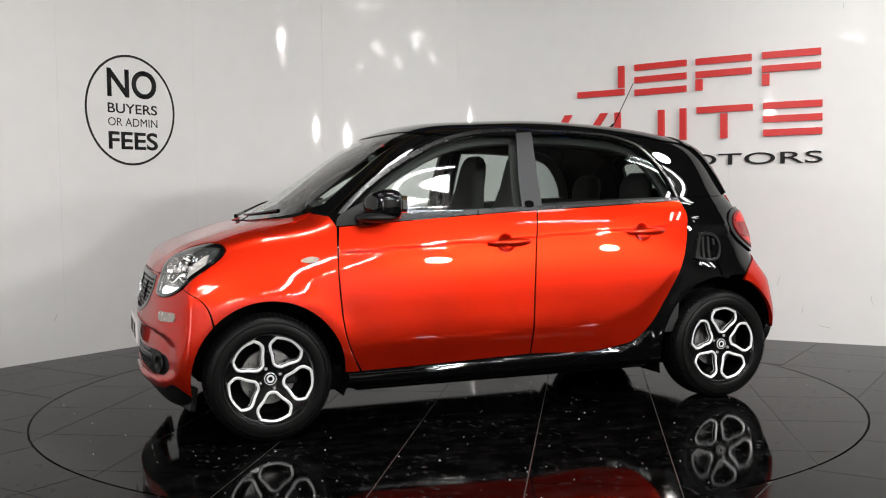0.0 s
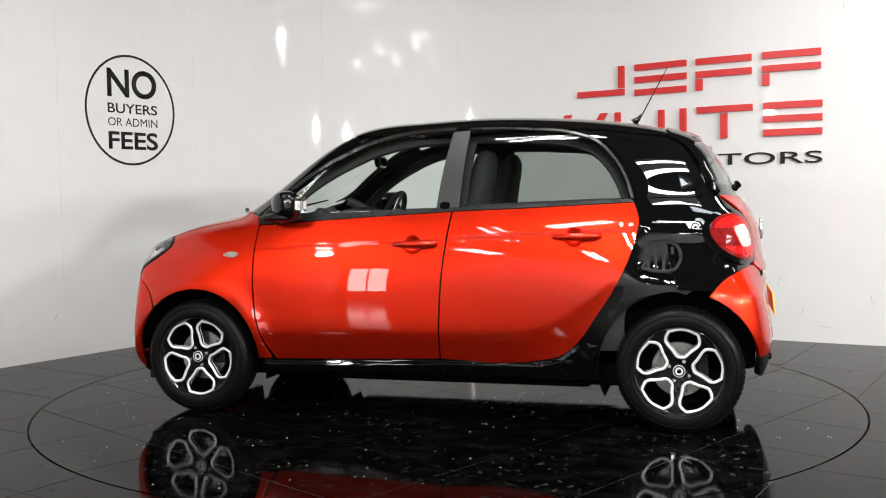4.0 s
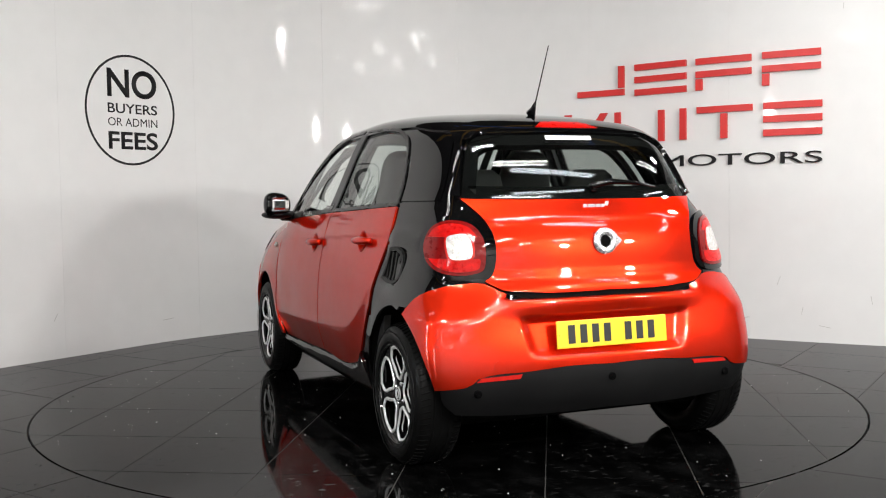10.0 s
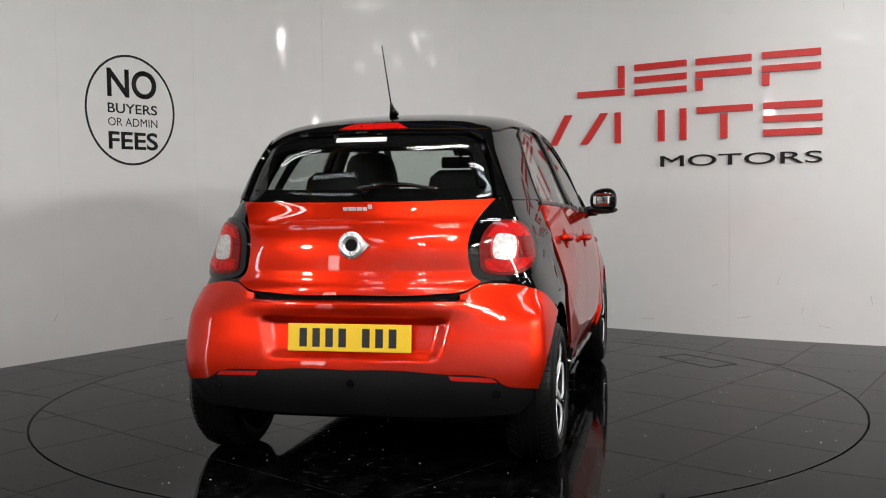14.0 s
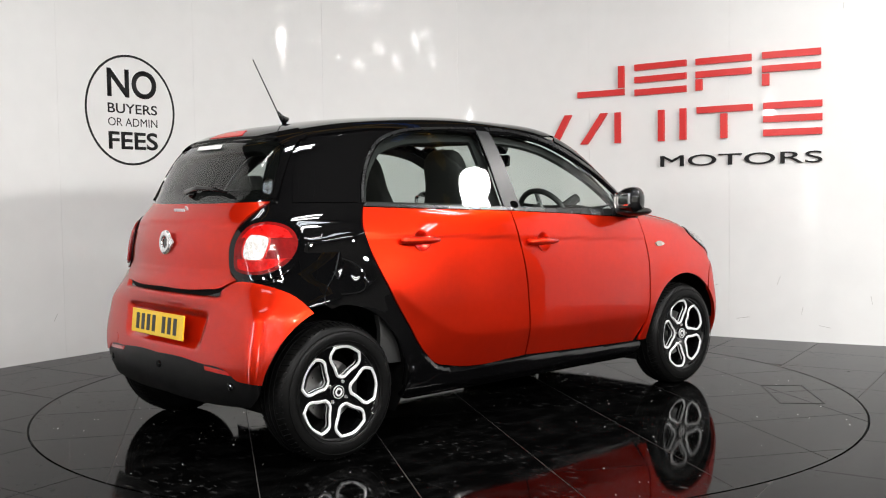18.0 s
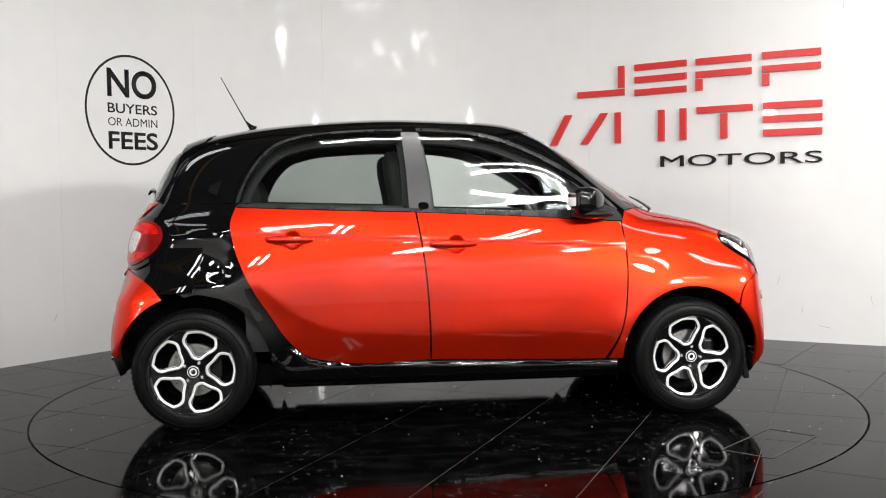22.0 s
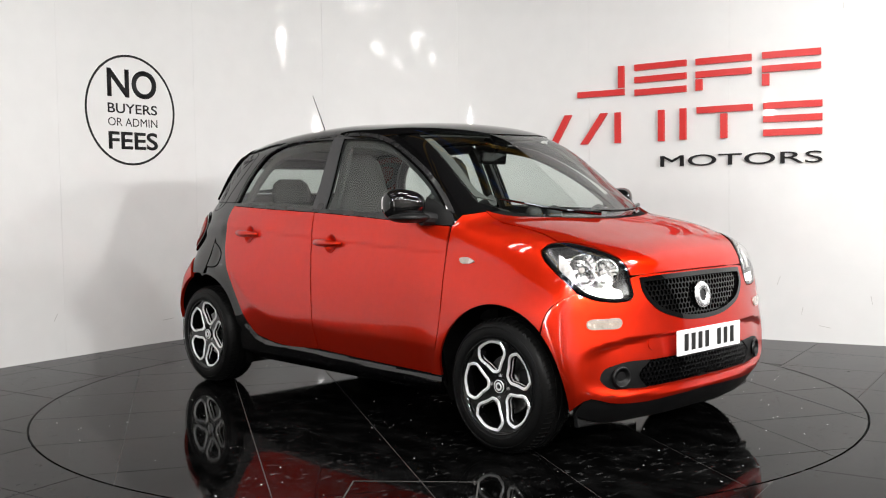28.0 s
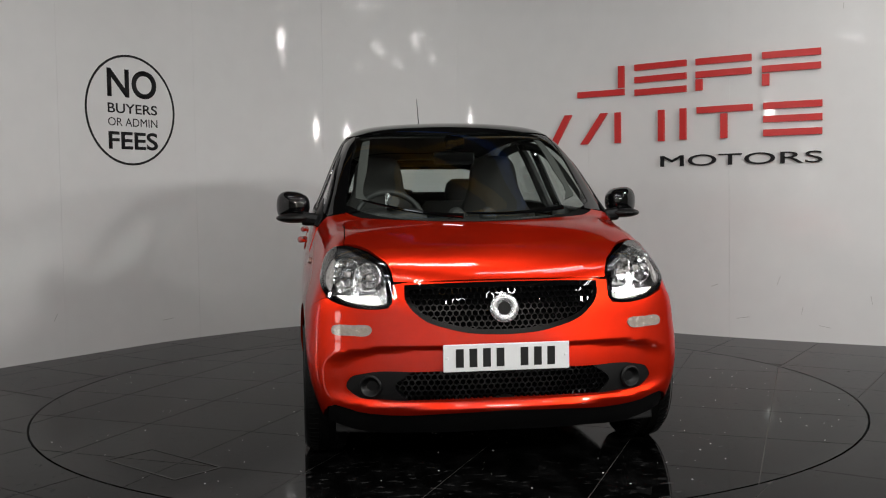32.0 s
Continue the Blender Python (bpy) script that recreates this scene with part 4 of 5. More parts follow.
    # rear end
    panel("rear_window", "back", shrink(REAR_GLASS, -0.004), PRIVACY, CAR, off=-0.006, thick=0.004, label="dark tinted rear window")
    panel("glass_border", "back", shrink(REAR_GLASS, -0.002), MATT, CAR, holes=[shrink(REAR_GLASS, 0.052)], off=-0.012, thick=0.03, step=0.03, label="black border inside the rear window")
    panel("tailgate", "back", GATE, RED, CAR, step=0.016, dent=gate_crease, label="glossy orange-red tailgate")
    # matt black strip standing in for the shade in the gap below the tailgate
    gap_shade = flip(curve([(0, 0.760), (0.36, 0.762), (0.47, 0.775), (0.505, 0.79, 1), (0.50, 0.755, 1), (0.40, 0.725), (0, 0.706)], 0.03, False))
    panel("gate_gap_shade", "back", gap_shade, MATT, CAR, off=-0.005, thick=0.004, step=0.03)
    bow = cyl_rear(arch(-1.245, 0.372, 112, 164, 10, 0.306))
    half = [(0, 0.728), *[tuple(v) for v in to_map("rear", on_body("back", [(0.36, 0.731), (0.465, 0.743), (0.525, 0.777)]))], *[tuple(v) for v in to_map("rear", [(-1.545, 0.664, 0.772), (-1.48, 0.775, 0.735)])],
            (*bow[0], 1), *bow[1:-1], (*bow[-1], 1)]
    low = [(0.488, 0.369, 1), (0.45, 0.375), (0.42, 0.381), (0.406, 0.393), (0.394, 0.413), (0.37, 0.422), (0.28, 0.428), (0.155, 0.439), (0, 0.436)]
    panel("rear_bumper", "rear", flip(curve(half + low, 0.03, False)), RED, CAR, thick=0.02, step=0.010, dent=rear_crease, label="glossy orange-red rear bumper")
    val = [(0, 0.452), (0.155, 0.452), (0.37, 0.436), (0.41, 0.41), (0.44, 0.392), (0.474, 0.382, 1), (0.474, 0.31), (0.450, 0.262, 1), (0.3, 0.245), (0, 0.245)]
    panel("rear_valance", "rear", flip(curve(val, 0.03, False)), TRIM, CAR, off=-0.007, thick=0.03, label="matt black lower rear valance")


def door_crease(V):
    """A soft waist crease at handle height and a sharp fold under which the door turns in."""
    x, z = V.T
    line = 0.905 - 0.048 * (x - 0.2)
    low = 0.455 + 0.10 * np.clip((-0.4 - x) / 0.35, 0, 1.5)**2.2 - 0.02 * x
    t, d = z - line, low - z
    fold = (d + np.sqrt(d * d + 0.012**2)) / 2
    return -0.0045 * ramp(-t, -0.009, 0.013) - 0.022 * np.tanh(fold * 0.165 / 0.022)


def frame_form(V):
    """The door folds carried on, and the shoulder and swell over the rear wheel."""
    x, z = V.T
    zone = ramp(-1.0 - x, 0, 0.12) * ramp(x, -1.43, -1.33)
    return door_crease(V) + zone * (0.016 * np.exp(-((z - 0.945) / 0.042)**2) - 0.010 * np.exp(-((z - 0.80) / 0.06)**2))


def sill_form(V):
    """The ledge along the top of the sill, under the doors."""
    x, z = V.T
    top = np.interp(x, (-0.8, -0.77, -0.69, -0.6, -0.083, 0.35, 0.8), (0.444, 0.409, 0.342, 0.320, 0.312, 0.297, 0.286))
    return door_crease(V) + 0.004 + 0.016 * ramp(top - z, 0.0, 0.026) - 0.02 * ramp(0.245 - z, 0, 0.05)


def bumper_crease(V):
    """Hollow around the lower intake with a fold above it."""
    a, z = V.T
    f = (np.abs(a) / 0.470)**4 + (np.abs(z - 0.400) / 0.132)**4
    return -0.019 * ramp(1.0 - f, 0.0, 0.5)


def gate_crease(V):
    y, z = V.T
    return -0.005 * ramp(1.04 - 0.02 * (y / 0.5)**2 - z, 0, 0.02) * ramp(z, 0.80, 0.84) + 0.012 * ramp(0.80 - z, 0, 0.05)


def rear_crease(V):
    """The recess that holds the number plate."""
    a, z = V.T
    y = np.abs(np.sin(np.radians(a * 100))) * 0.86
    return -0.024 * ramp(0.43 - y - 0.3 * (0.6 - z), 0.0, 0.06) * ramp(0.648 - z, 0.0, 0.03) * ramp(z, 0.47, 0.52) + 0.010 * ramp(z, 0.63, 0.69) * ramp(0.50 - y, -0.1, 0.1) - 0.026 * ramp(z, 0.703, 0.722) * ramp(0.50 - y, 0.0, 0.05)


body_panels()


# ---- lamps, grilles, plates ----
def plate(front):
    m = Matrix.Translation((1.806, 0, 0.479)) @ pose(0, 0, 0, 90, 0, 90) if front else Matrix.Translation((-1.698, 0.0, 0.567)) @ pose(0, 0, 0, 90, 0, -90) @ pose(0, 0, 0, -6, 0, 0)
    bm = bmesh.new()
    box(bm, 0.52, 0.111, 0.008, m, 0.0035)
    ob = part("number_plate", bm, PLATE_WHITE if front else YELLOW, CAR, "white front number plate" if front else "yellow rear number plate")
    for k, w in enumerate((0.032, 0.032, 0.032, 0.032, 0.0, 0.032, 0.032, 0.032)):
        if w:
            box_part("mark", (w, 0.075, 0.0016), m @ pose(-0.193 + 0.0555 * k - (0.012 if k > 4 else 0), 0, 0.0048), INK, ob, 0.0004)
    for s in (-1, 1):
        bm = bmesh.new()
        lathe(bm, [(0.0001, 0.0062), (0.005, 0.006), (0.006, 0.004)], 12, "z", m @ pose(s * 0.245, 0, 0))
        part("screw_cap", bm, PLATE_WHITE if front else YELLOW, ob)
    return ob


def ring_badge(place, turn, r, parent):
    """A round metal badge: a thick ring with an arrow corner, drawn as a plain shape."""
    m = Matrix.Translation(place) @ turn
    bm = bmesh.new()
    lathe(bm, [(r * 0.45, 0.004), (r * 0.5, 0.010), (r * 0.75, 0.013), (r * 0.97, 0.008), (r, 0.0)], 48, "z", m)
    ob = part("badge", bm, SILVER, parent, "round silver ring badge", True)
    bm = bmesh.new()
    lathe(bm, [(0.0005, 0.003), (r * 0.46, 0.003)], 32, "z", m)
    part("centre", bm, BLACK, ob)
    return ob


def hex_grille(name, loop, kind, off, cell, bar, parent):
    """A honeycomb of flat bars behind an opening, joined in one sheet."""
    lo, hi = loop.min(0), loop.max(0)
    pts, h = [], cell * math.sqrt(3) / 2
    rows = int((hi[1] - lo[1]) / h) + 2
    cols = int((hi[0] - lo[0]) / cell) + 2
    cs = np.array([(lo[0] + (i + 0.5 * (j % 2)) * cell, lo[1] + j * h) for j in range(rows) for i in range(cols)])
    cs = cs[inside(loop, cs)]
    R = cell / math.sqrt(3)
    verts, faces = [], []
    for c in cs:
        for k in range(6):
            a0, a1 = radians(60 * k + 30), radians(60 * k + 90)
            q = [c + R * np.array((math.cos(a), math.sin(a))) for a in (a0, a1)] + [c + (R - bar) * np.array((math.cos(a), math.sin(a))) for a in (a1, a0)]
            s = len(verts)
            verts += q
            faces.append((s, s + 1, s + 2, s + 3))
            verts += [q[2], q[3]]
            faces.append((s + 3, s + 2, s + 4, s + 5))
    V = np.array(verts)
    P = on_body(kind, V)
    N = normals(P)
    d = np.full(len(V), off)
    d[4::6] -= 0.012
    d[5::6] -= 0.012
    P = P + N * d[:, None]
    mesh = bpy.data.meshes.new(name)
    mesh.from_pydata([tuple(p) for p in P], [], faces)
    return link(name, mesh, BLACK, parent)


def lights_and_grilles():
    g = shrink(GRILLE, -0.003)
    backing = panel("grille", "face", g, MATT, CAR, off=-0.035, thick=0.002, label="black honeycomb radiator grille")
    hex_grille("honeycomb", GRILLE, "face", -0.010, 0.026, 0.0034, backing)
    panel("grille_rim", "face", shrink(GRILLE, 0.001), BLACK, backing, holes=[shrink(GRILLE, 0.021)], off=0.003, thick=0.03, step=0.02)
    ring_badge(Vector(on_body("face", [(0.0, 0.672)])[0]) + Vector((0.004, 0, 0)), pose(0, 0, 0, 90, 0, 90) @ pose(0, 0, 0, -8, 0, 0), 0.060, backing)
    low = panel("lower_grille", "face", shrink(INTAKE, -0.003), MATT, CAR, off=-0.055, thick=0.002, label="black honeycomb lower air intake")
    mid = flip(curve([(0, 0.408), (0.40, 0.405), (0.45, 0.36), (0.42, 0.322), (0, 0.318)], 0.02, False))
    hex_grille("honeycomb", mid, "face", -0.026, 0.026, 0.0045, low)
    panel("intake_rim", "face", shrink(INTAKE, -0.001), TRIM, low, holes=[shrink(mid, -0.004)], off=-0.022, thick=0.02, step=0.025)
    for s in (-1, 1):
        p = Vector(on_body("face", [(s * 0.548, 0.362)])[0]) + Vector((-0.012, 0, 0))
        bm = bmesh.new()
        lathe(bm, [(0.0005, -0.012), (0.035, -0.010), (0.036, 0.004), (0.043, 0.006), (0.047, -0.004)], 32, "x", Matrix.Translation(p) @ pose(0, 0, 0, 0, 0, s * 16))
        part("fog_lamp", bm, TRIM, CAR, "round black fog lamp blank", True)
        q = [(1.629, 0.662, 0.607), (1.67, 0.60, 0.611), (1.711, 0.54, 0.606), (1.716, 0.535, 0.588), (1.711, 0.545, 0.572), (1.67, 0.61, 0.569), (1.634, 0.664, 0.575), (1.626, 0.668, 0.59)]
        panel("front_indicator", "front", mapped("front", q, 0.01), AMBER, CAR, off=0.006, thick=0.012, step=0.02, mirror=s < 0, label="clear front indicator lens")
        eye = np.c_[circle(0.026, 24)[:, 0] + 0.37, circle(0.024, 24)[:, 1] + 0.487]
        if s < 0:
            panel("tow_cover", "face", eye, RED, CAR, off=-0.0148, thick=0.003, step=0.02, mirror=True)
    # headlights
    for m in (False, True):
        loop = mapped("front", HEADLIGHT, 0.015)
        lamp = panel("headlight", "front", loop, MATT, CAR, off=-0.064, thick=0.002, mirror=m, label="clear headlight with chrome reflectors")
        panel("bezel", "front", shrink(loop, -0.001), BLACK, lamp, holes=[shrink(loop, 0.011)], off=0.001, thick=0.006, step=0.02, mirror=m)
        panel("housing", "front", shrink(loop, 0.002), LAMP_WALL, lamp, holes=[shrink(loop, 0.012)], off=-0.006, thick=0.052, step=0.02, mirror=m)
        blade = curve([(0.512, 0.885, 1), (0.500, 0.878, 1), (0.466, 0.785), (0.468, 0.744, 1), (0.482, 0.752)], 0.015)
        panel("side_blade", "front", blade, LAMP_CLEAR, lamp, off=-0.016, thick=0.012, step=0.02, mirror=m, label="clear side light blade")
        panel("lens", "front", shrink(loop, 0.001), LENS, lamp, off=0.004, thick=0.004, step=0.02, mirror=m, label="clear plastic lens")
        sg = -1 if m else 1
        for (x, y, z), r, ang in (((1.585, 0.630, 0.812), 0.064, 32), ((1.640, 0.545, 0.800), 0.056, 24)):
            bm = bmesh.new()
            mm = Matrix.Translation((x, sg * y, z)) @ pose(0, 0, 0, 0, 0, sg * ang) @ pose(0, 0, 0, 0, -12, 0)
            lathe(bm, [(0.0005, -0.045), (r * 0.35, -0.040), (r * 0.7, -0.022), (r, 0.008), (r * 1.06, 0.006)], 24, "x", mm)
            part("reflector", bm, LAMP_BOWL, lamp)
            bm = bmesh.new()
            lathe(bm, [(r * 0.97, 0.006), (r, 0.011), (r * 1.06, 0.009), (r * 1.08, 0.002)], 28, "x", mm)
            part("bowl_rim", bm, CHROME, lamp, "", True)
            bm = bmesh.new()
            lathe(bm, [(0.0005, 0.0), (r * 0.18, -0.003), (r * 0.2, -0.03)], 16, "x", mm)
            part("bulb_shield", bm, LAMP_CLEAR, lamp, "", True)
        strip = curve([(0.449, 0.732), (0.404, 0.735), (0.337, 0.728), (0.331, 0.694), (0.39, 0.696), (0.432, 0.711)], 0.01)
        panel("running_light", "front", shrink(strip, 0.006), DRL, lamp, off=-0.012, thick=0.01, step=0.015, mirror=m, label="lit white daytime running strip")
        panel("reflector_wall", "front", shrink(loop, 0.004), LAMP_WALL, lamp, off=-0.058, thick=0.002, step=0.02, mirror=m, label="chromed reflector bowl")
        # tail lights
        loop = mapped("rear", TAILLIGHT, 0.012)
        tail = panel("tail_light", "rear", loop, TAIL_DARK, CAR, off=0.010, thick=0.022, step=0.018, mirror=m, label="red tail light with clear centre block")
        clear = shrink(mapped("rear", TAIL_CLEAR, 0.012), 0.011)
        inner = shrink(loop, 0.013)
        upper, lower = (np.c_[inner[:, 0], np.clip(inner[:, 1], lo, hi)] for lo, hi in ((0.962, 2), (0, 0.876)))
        for seg in (upper, lower):
            seg = seg[np.linalg.norm(seg - np.roll(seg, 1, 0), axis=1) > 0.002]
            panel("red_lens", "rear", seg, TAIL_RED, tail, off=0.0118, thick=0.004, step=0.012, mirror=m, label="deep red faceted lens")
        panel("reversing_lens", "rear", clear, LAMP_CLEAR, tail, off=0.0135, thick=0.005, step=0.012, mirror=m, label="clear white reversing lens")
        panel("lamp_ring", "rear", shrink(clear, -0.006), BRIGHT_RED, tail, holes=[shrink(clear, -0.001)], off=0.0128, thick=0.004, step=0.012, mirror=m, label="bright red ring")
        panel("bezel", "rear", shrink(loop, -0.022), BLACK, tail, holes=[shrink(loop, -0.002)], off=0.004, thick=0.012, step=0.02, mirror=m, label="gloss black lamp surround")
        refl = [(0.398, 0.397, 1), (0.386, 0.414, 1), (0.288, 0.420, 1), (0.294, 0.402, 1)]
        panel("reflector", "rear", curve(refl, 0.01), BRIGHT_RED, CAR, off=-0.003, thick=0.01, step=0.015, mirror=m, label="slim red rear reflector")
    lip = flip(curve([(0, 1.464), (0.3, 1.458), (0.43, 1.436), (0.50, 1.392), (0.487, 1.366), (0.42, 1.398), (0.25, 1.410), (0, 1.412)], 0.02, False))
    panel("spoiler", "back", lip, BLACK, CAR, off=0.008, thick=0.045, step=0.02, label="gloss black roof spoiler")
    for m in (False, True):
        fin = curve([(0.497, 1.39, 1), (0.545, 1.25), (0.578, 1.125, 1), (0.556, 1.125, 1), (0.527, 1.25), (0.487, 1.36, 1)], 0.02)
        panel("side_fin", "back", fin, BLACK, CAR, off=0.012, thick=0.03, step=0.02, mirror=m)
    brake = flip(curve([(0, 1.447), (0.098, 1.445, 1), (0.155, 1.418, 1), (0, 1.416)], 0.02, False))
    panel("brake_light", "back", brake, TAIL_RED, CAR, off=0.0105, thick=0.012, step=0.02, label="red high level brake light")
    gate_badge = ring_badge(Vector(on_body("back", [(0.0, 0.937)])[0]) + Vector((-0.002, 0, 0)), pose(0, 0, 0, 90, 0, -90) @ pose(0, 0, 0, -4, 0, 0), 0.056, CAR)
    tip = Vector(on_body("back", [(0.0, 0.937)])[0])
    bm = bmesh.new()
    vs = [bm.verts.new((tip.x - d, y, tip.z + z)) for d in (0.0, 0.010) for y, z in ((-0.028, 0.045), (-0.078, 0.0), (-0.028, -0.045))]
    bm.faces.new(vs[3:]), bm.faces.new(vs[2::-1])
    for a, b in ((0, 1), (1, 2), (2, 0)):
        bm.faces.new((vs[a], vs[b], vs[b + 3], vs[a + 3]))
    part("arrow", bm, SILVER, gate_badge)
    for k, (w, h) in enumerate(((0.018, 0.022), (0.034, 0.022), (0.022, 0.022), (0.016, 0.022), (0.016, 0.034))):
        y = 0.050 - (0, 0.030, 0.062, 0.085, 0.106)[k]
        p = on_body("back", [(y, 1.079 + (h - 0.022) / 2)])[0]
        box_part("letter_mark", (0.006, w, h), pose(p[0] - 0.001, y, p[2], 0, -25, 0), WHEEL_EDGE, CAR, 0.002)
    for y, z in ((0.591, 0.351), (0.0, 0.382), (-0.591, 0.351)):
        p = on_body("back", [(y, z)])[0]
        bm = bmesh.new()
        lathe(bm, [(0.0005, -0.003), (0.009, -0.003), (0.010, -0.001), (0.015, -0.001), (0.017, 0.008)], 20, "x", pose(*p, 0, 0, 0))
        part("parking_sensor", bm, BLACK, CAR)
    plate(True), plate(False)
    eye = np.c_[circle(0.025, 28)[:, 0] + 0.50, circle(0.024, 28)[:, 1] + 0.455]
    panel("tow_cover", "back", eye, RED, CAR, off=0.0018, thick=0.003, step=0.02, label="round tow-eye cover")


lights_and_grilles()


# ---- wheels ----
LOOP = [(math.cos(radians(a)) * r, math.sin(radians(a)) * r, corner) for a, r, corner in ((20, 0.192, 1), (0, 0.198, 0), (-20, 0.192, 1), (-28.5, 0.160, 0), (-22.5, 0.105, 0), (-15, 0.073, 1), (0, 0.066, 0), (15, 0.073, 1),
                                                                                          (22.5, 0.105, 0), (28.5, 0.160, 0))]


def wheel(place, side, turn, rear):
    w, R = (0.205 if rear else 0.185), WHEEL_R
    top = new("wheel")
    top.parent = CAR
    top.matrix_local = Matrix.Translation(place) @ (Matrix() if side > 0 else pose(0, 0, 0, 0, 0, 180))
    h = w / 2
    bm = bmesh.new()
    lathe(bm, [(0.203, h - 0.03), (0.206, h - 0.006), (0.215, h), (0.245, h + 0.004), (0.27, h - 0.004), (0.285, h - 0.016), (0.2925, h - 0.03), (R, h - 0.05), (R + 0.0005, 0), (R, -h + 0.05), (0.2925, -h + 0.03),
               (0.285, -h + 0.016), (0.27, -h + 0.004), (0.245, -h - 0.004), (0.215, -h), (0.203, -h + 0.03)], 96, "y")
    tyre = part("tyre", bm, RUBBER, top, "black road tyre", True)
    bm = bmesh.new()
    for k in range(72):
        a = 2 * math.pi * k / 72
        for sgn in (-1, 1):
            box(bm, 0.0045, 0.040, 0.005, Matrix.Rotation(-a, 4, "Y") @ pose(0, sgn * (h - 0.034), R - 0.0036, sgn * -18, 0, 14 * sgn))
    for y in (-0.035, 0.0, 0.035):
        lathe(bm, [(R + 0.0006, y - 0.004), (R + 0.0022, y - 0.003), (R + 0.0022, y + 0.003), (R + 0.0006, y + 0.004)], 72, "y")
    part("tread", bm, MATT, tyre)
    bm = bmesh.new()
    for rr in (0.222, 0.262):
        lathe(bm, [(rr, h + 0.0035), (rr + 0.001, h + 0.006), (rr + 0.003, h + 0.006), (rr + 0.004, h + 0.003)], 72, "y")
    part("sidewall_ridge", bm, RUBBER, tyre)
    bm = bmesh.new()
    lathe(bm, [(0.207, h - 0.004), (0.211, h + 0.001), (0.2075, h - 0.006), (0.198, h - 0.012), (0.192, h - 0.04), (0.185, -h + 0.02)], 72, "y")
    rim = part("rim", bm, BLACK, top, "gloss black alloy rim with machined silver edges", True)
    # the disc: black, with five openings edged in silver
    loops = []
    for k in range(5):
        a = radians(turn + 72 * k)
        c, s = math.cos(a), math.sin(a)
        loops.append(np.array([(c * x - s * y, s * x + c * y) for x, y in curve(LOOP, 0.012)]))
    out = circle(0.2065, 64)
    face = Matrix(((1, 0, 0, 0), (0, 0, 1, h - 0.026), (0, 1, 0, 0), (0, 0, 0, 1)))
    inner = [shrink(l, 0.008) for l in loops]

    def dish(bm):
        for v in bm.verts:
            r = math.hypot(v.co.x, v.co.z)
            v.co.y -= 0.018 * (1 - min(1.0, r / 0.2))
    V, F, rims = fill(out, inner, 0.03)
    bm = bmesh.new()
    tv = [bm.verts.new(face @ Vector((x, y, 0.012))) for x, y in V]
    for f in F:
        bm.faces.new([tv[i] for i in f])
    for r in rims:
        lv = [bm.verts.new(face @ Vector((V[i][0] * 0.98, V[i][1] * 0.98, -0.02))) for i in r]
        for i in range(len(r)):
            j = (i + 1) % len(r)
            bm.faces.new((tv[r[i]], lv[i], lv[j], tv[r[j]]))
    dish(bm)
    bmesh.ops.recalc_face_normals(bm, faces=bm.faces)
    part("spoke_disc", bm, BLACK, rim)
    for l in loops:
        bm = bmesh.new()
        n = len(l)
        a = [bm.verts.new(face @ Vector((*p, 0.0135))) for p in shrink(l, -0.0085)]
        b = [bm.verts.new(face @ Vector((*p, 0.0185))) for p in shrink(l, -0.004)]
        c = [bm.verts.new(face @ Vector((*p, 0.0165))) for p in shrink(l, 0.0045)]
        d = [bm.verts.new(face @ Vector((*p, -0.004))) for p in shrink(l, 0.009)]
        for q, r in ((a, b), (b, c), (c, d)):
            for i in range(n):
                j = (i + 1) % n
                bm.faces.new((q[i], q[j], r[j], r[i]))
        dish(bm)
        bmesh.ops.recalc_face_normals(bm, faces=bm.faces)
        part("spoke_edge", bm, WHEEL_EDGE, rim)
    y0 = h - 0.026
    bm = bmesh.new()
    lathe(bm, [(0.0005, y0 + 0.008), (0.012, y0 + 0.008), (0.013, y0 + 0.006), (0.018, y0 + 0.006), (0.019, y0 + 0.009), (0.025, y0 + 0.008), (0.028, y0 + 0.0), (0.028, y0 - 0.02)], 32, "y")
    part("hub_cap", bm, BLACK, rim, "black hub cap with a silver ring", True)
    bm = bmesh.new()
    lathe(bm, [(0.0105, y0 + 0.0082), (0.011, y0 + 0.0100), (0.018, y0 + 0.0100), (0.019, y0 + 0.0085)], 28, "y")
    lathe(bm, [(0.0255, y0 + 0.0075), (0.0262, y0 + 0.0092), (0.0285, y0 + 0.0088), (0.029, y0 + 0.004)], 28, "y")
    part("hub_ring", bm, WHEEL_EDGE, rim)
    for k in range(4):
        a = radians(90 * k + turn + 20)
        bm = bmesh.new()
        lathe(bm, [(0.0005, y0 + 0.004), (0.007, y0 + 0.004), (0.009, y0 - 0.003), (0.012, y0 - 0.006)], 10, "y", pose(0.05 * math.cos(a), 0, 0.05 * math.sin(a)))
        part("wheel_bolt", bm, SILVER, rim)
    yb = h - 0.085
    bm = bmesh.new()
    lathe(bm, [(0.06, yb + 0.01), (0.062, yb), (0.128, yb), (0.13, yb - 0.003), (0.13, yb - 0.02), (0.06, yb - 0.02)], 48, "y")
    disc = part("brake_disc", bm, STEEL, top)
    for k in range(30):
        a = 2 * math.pi * k / 30
        if k % 3 == 0:
            bm = bmesh.new()
            lathe(bm, [(0.0005, yb + 0.001), (0.0035, yb + 0.0008)], 8, "y", pose(0.11 * math.cos(a), 0, 0.11 * math.sin(a)))
            part("drilling", bm, MATT, disc)
    box_part("brake_caliper", (0.06, 0.05, 0.12), Matrix.Translation((-0.105, yb - 0.005, 0.02)), TRIM, top, 0.012)
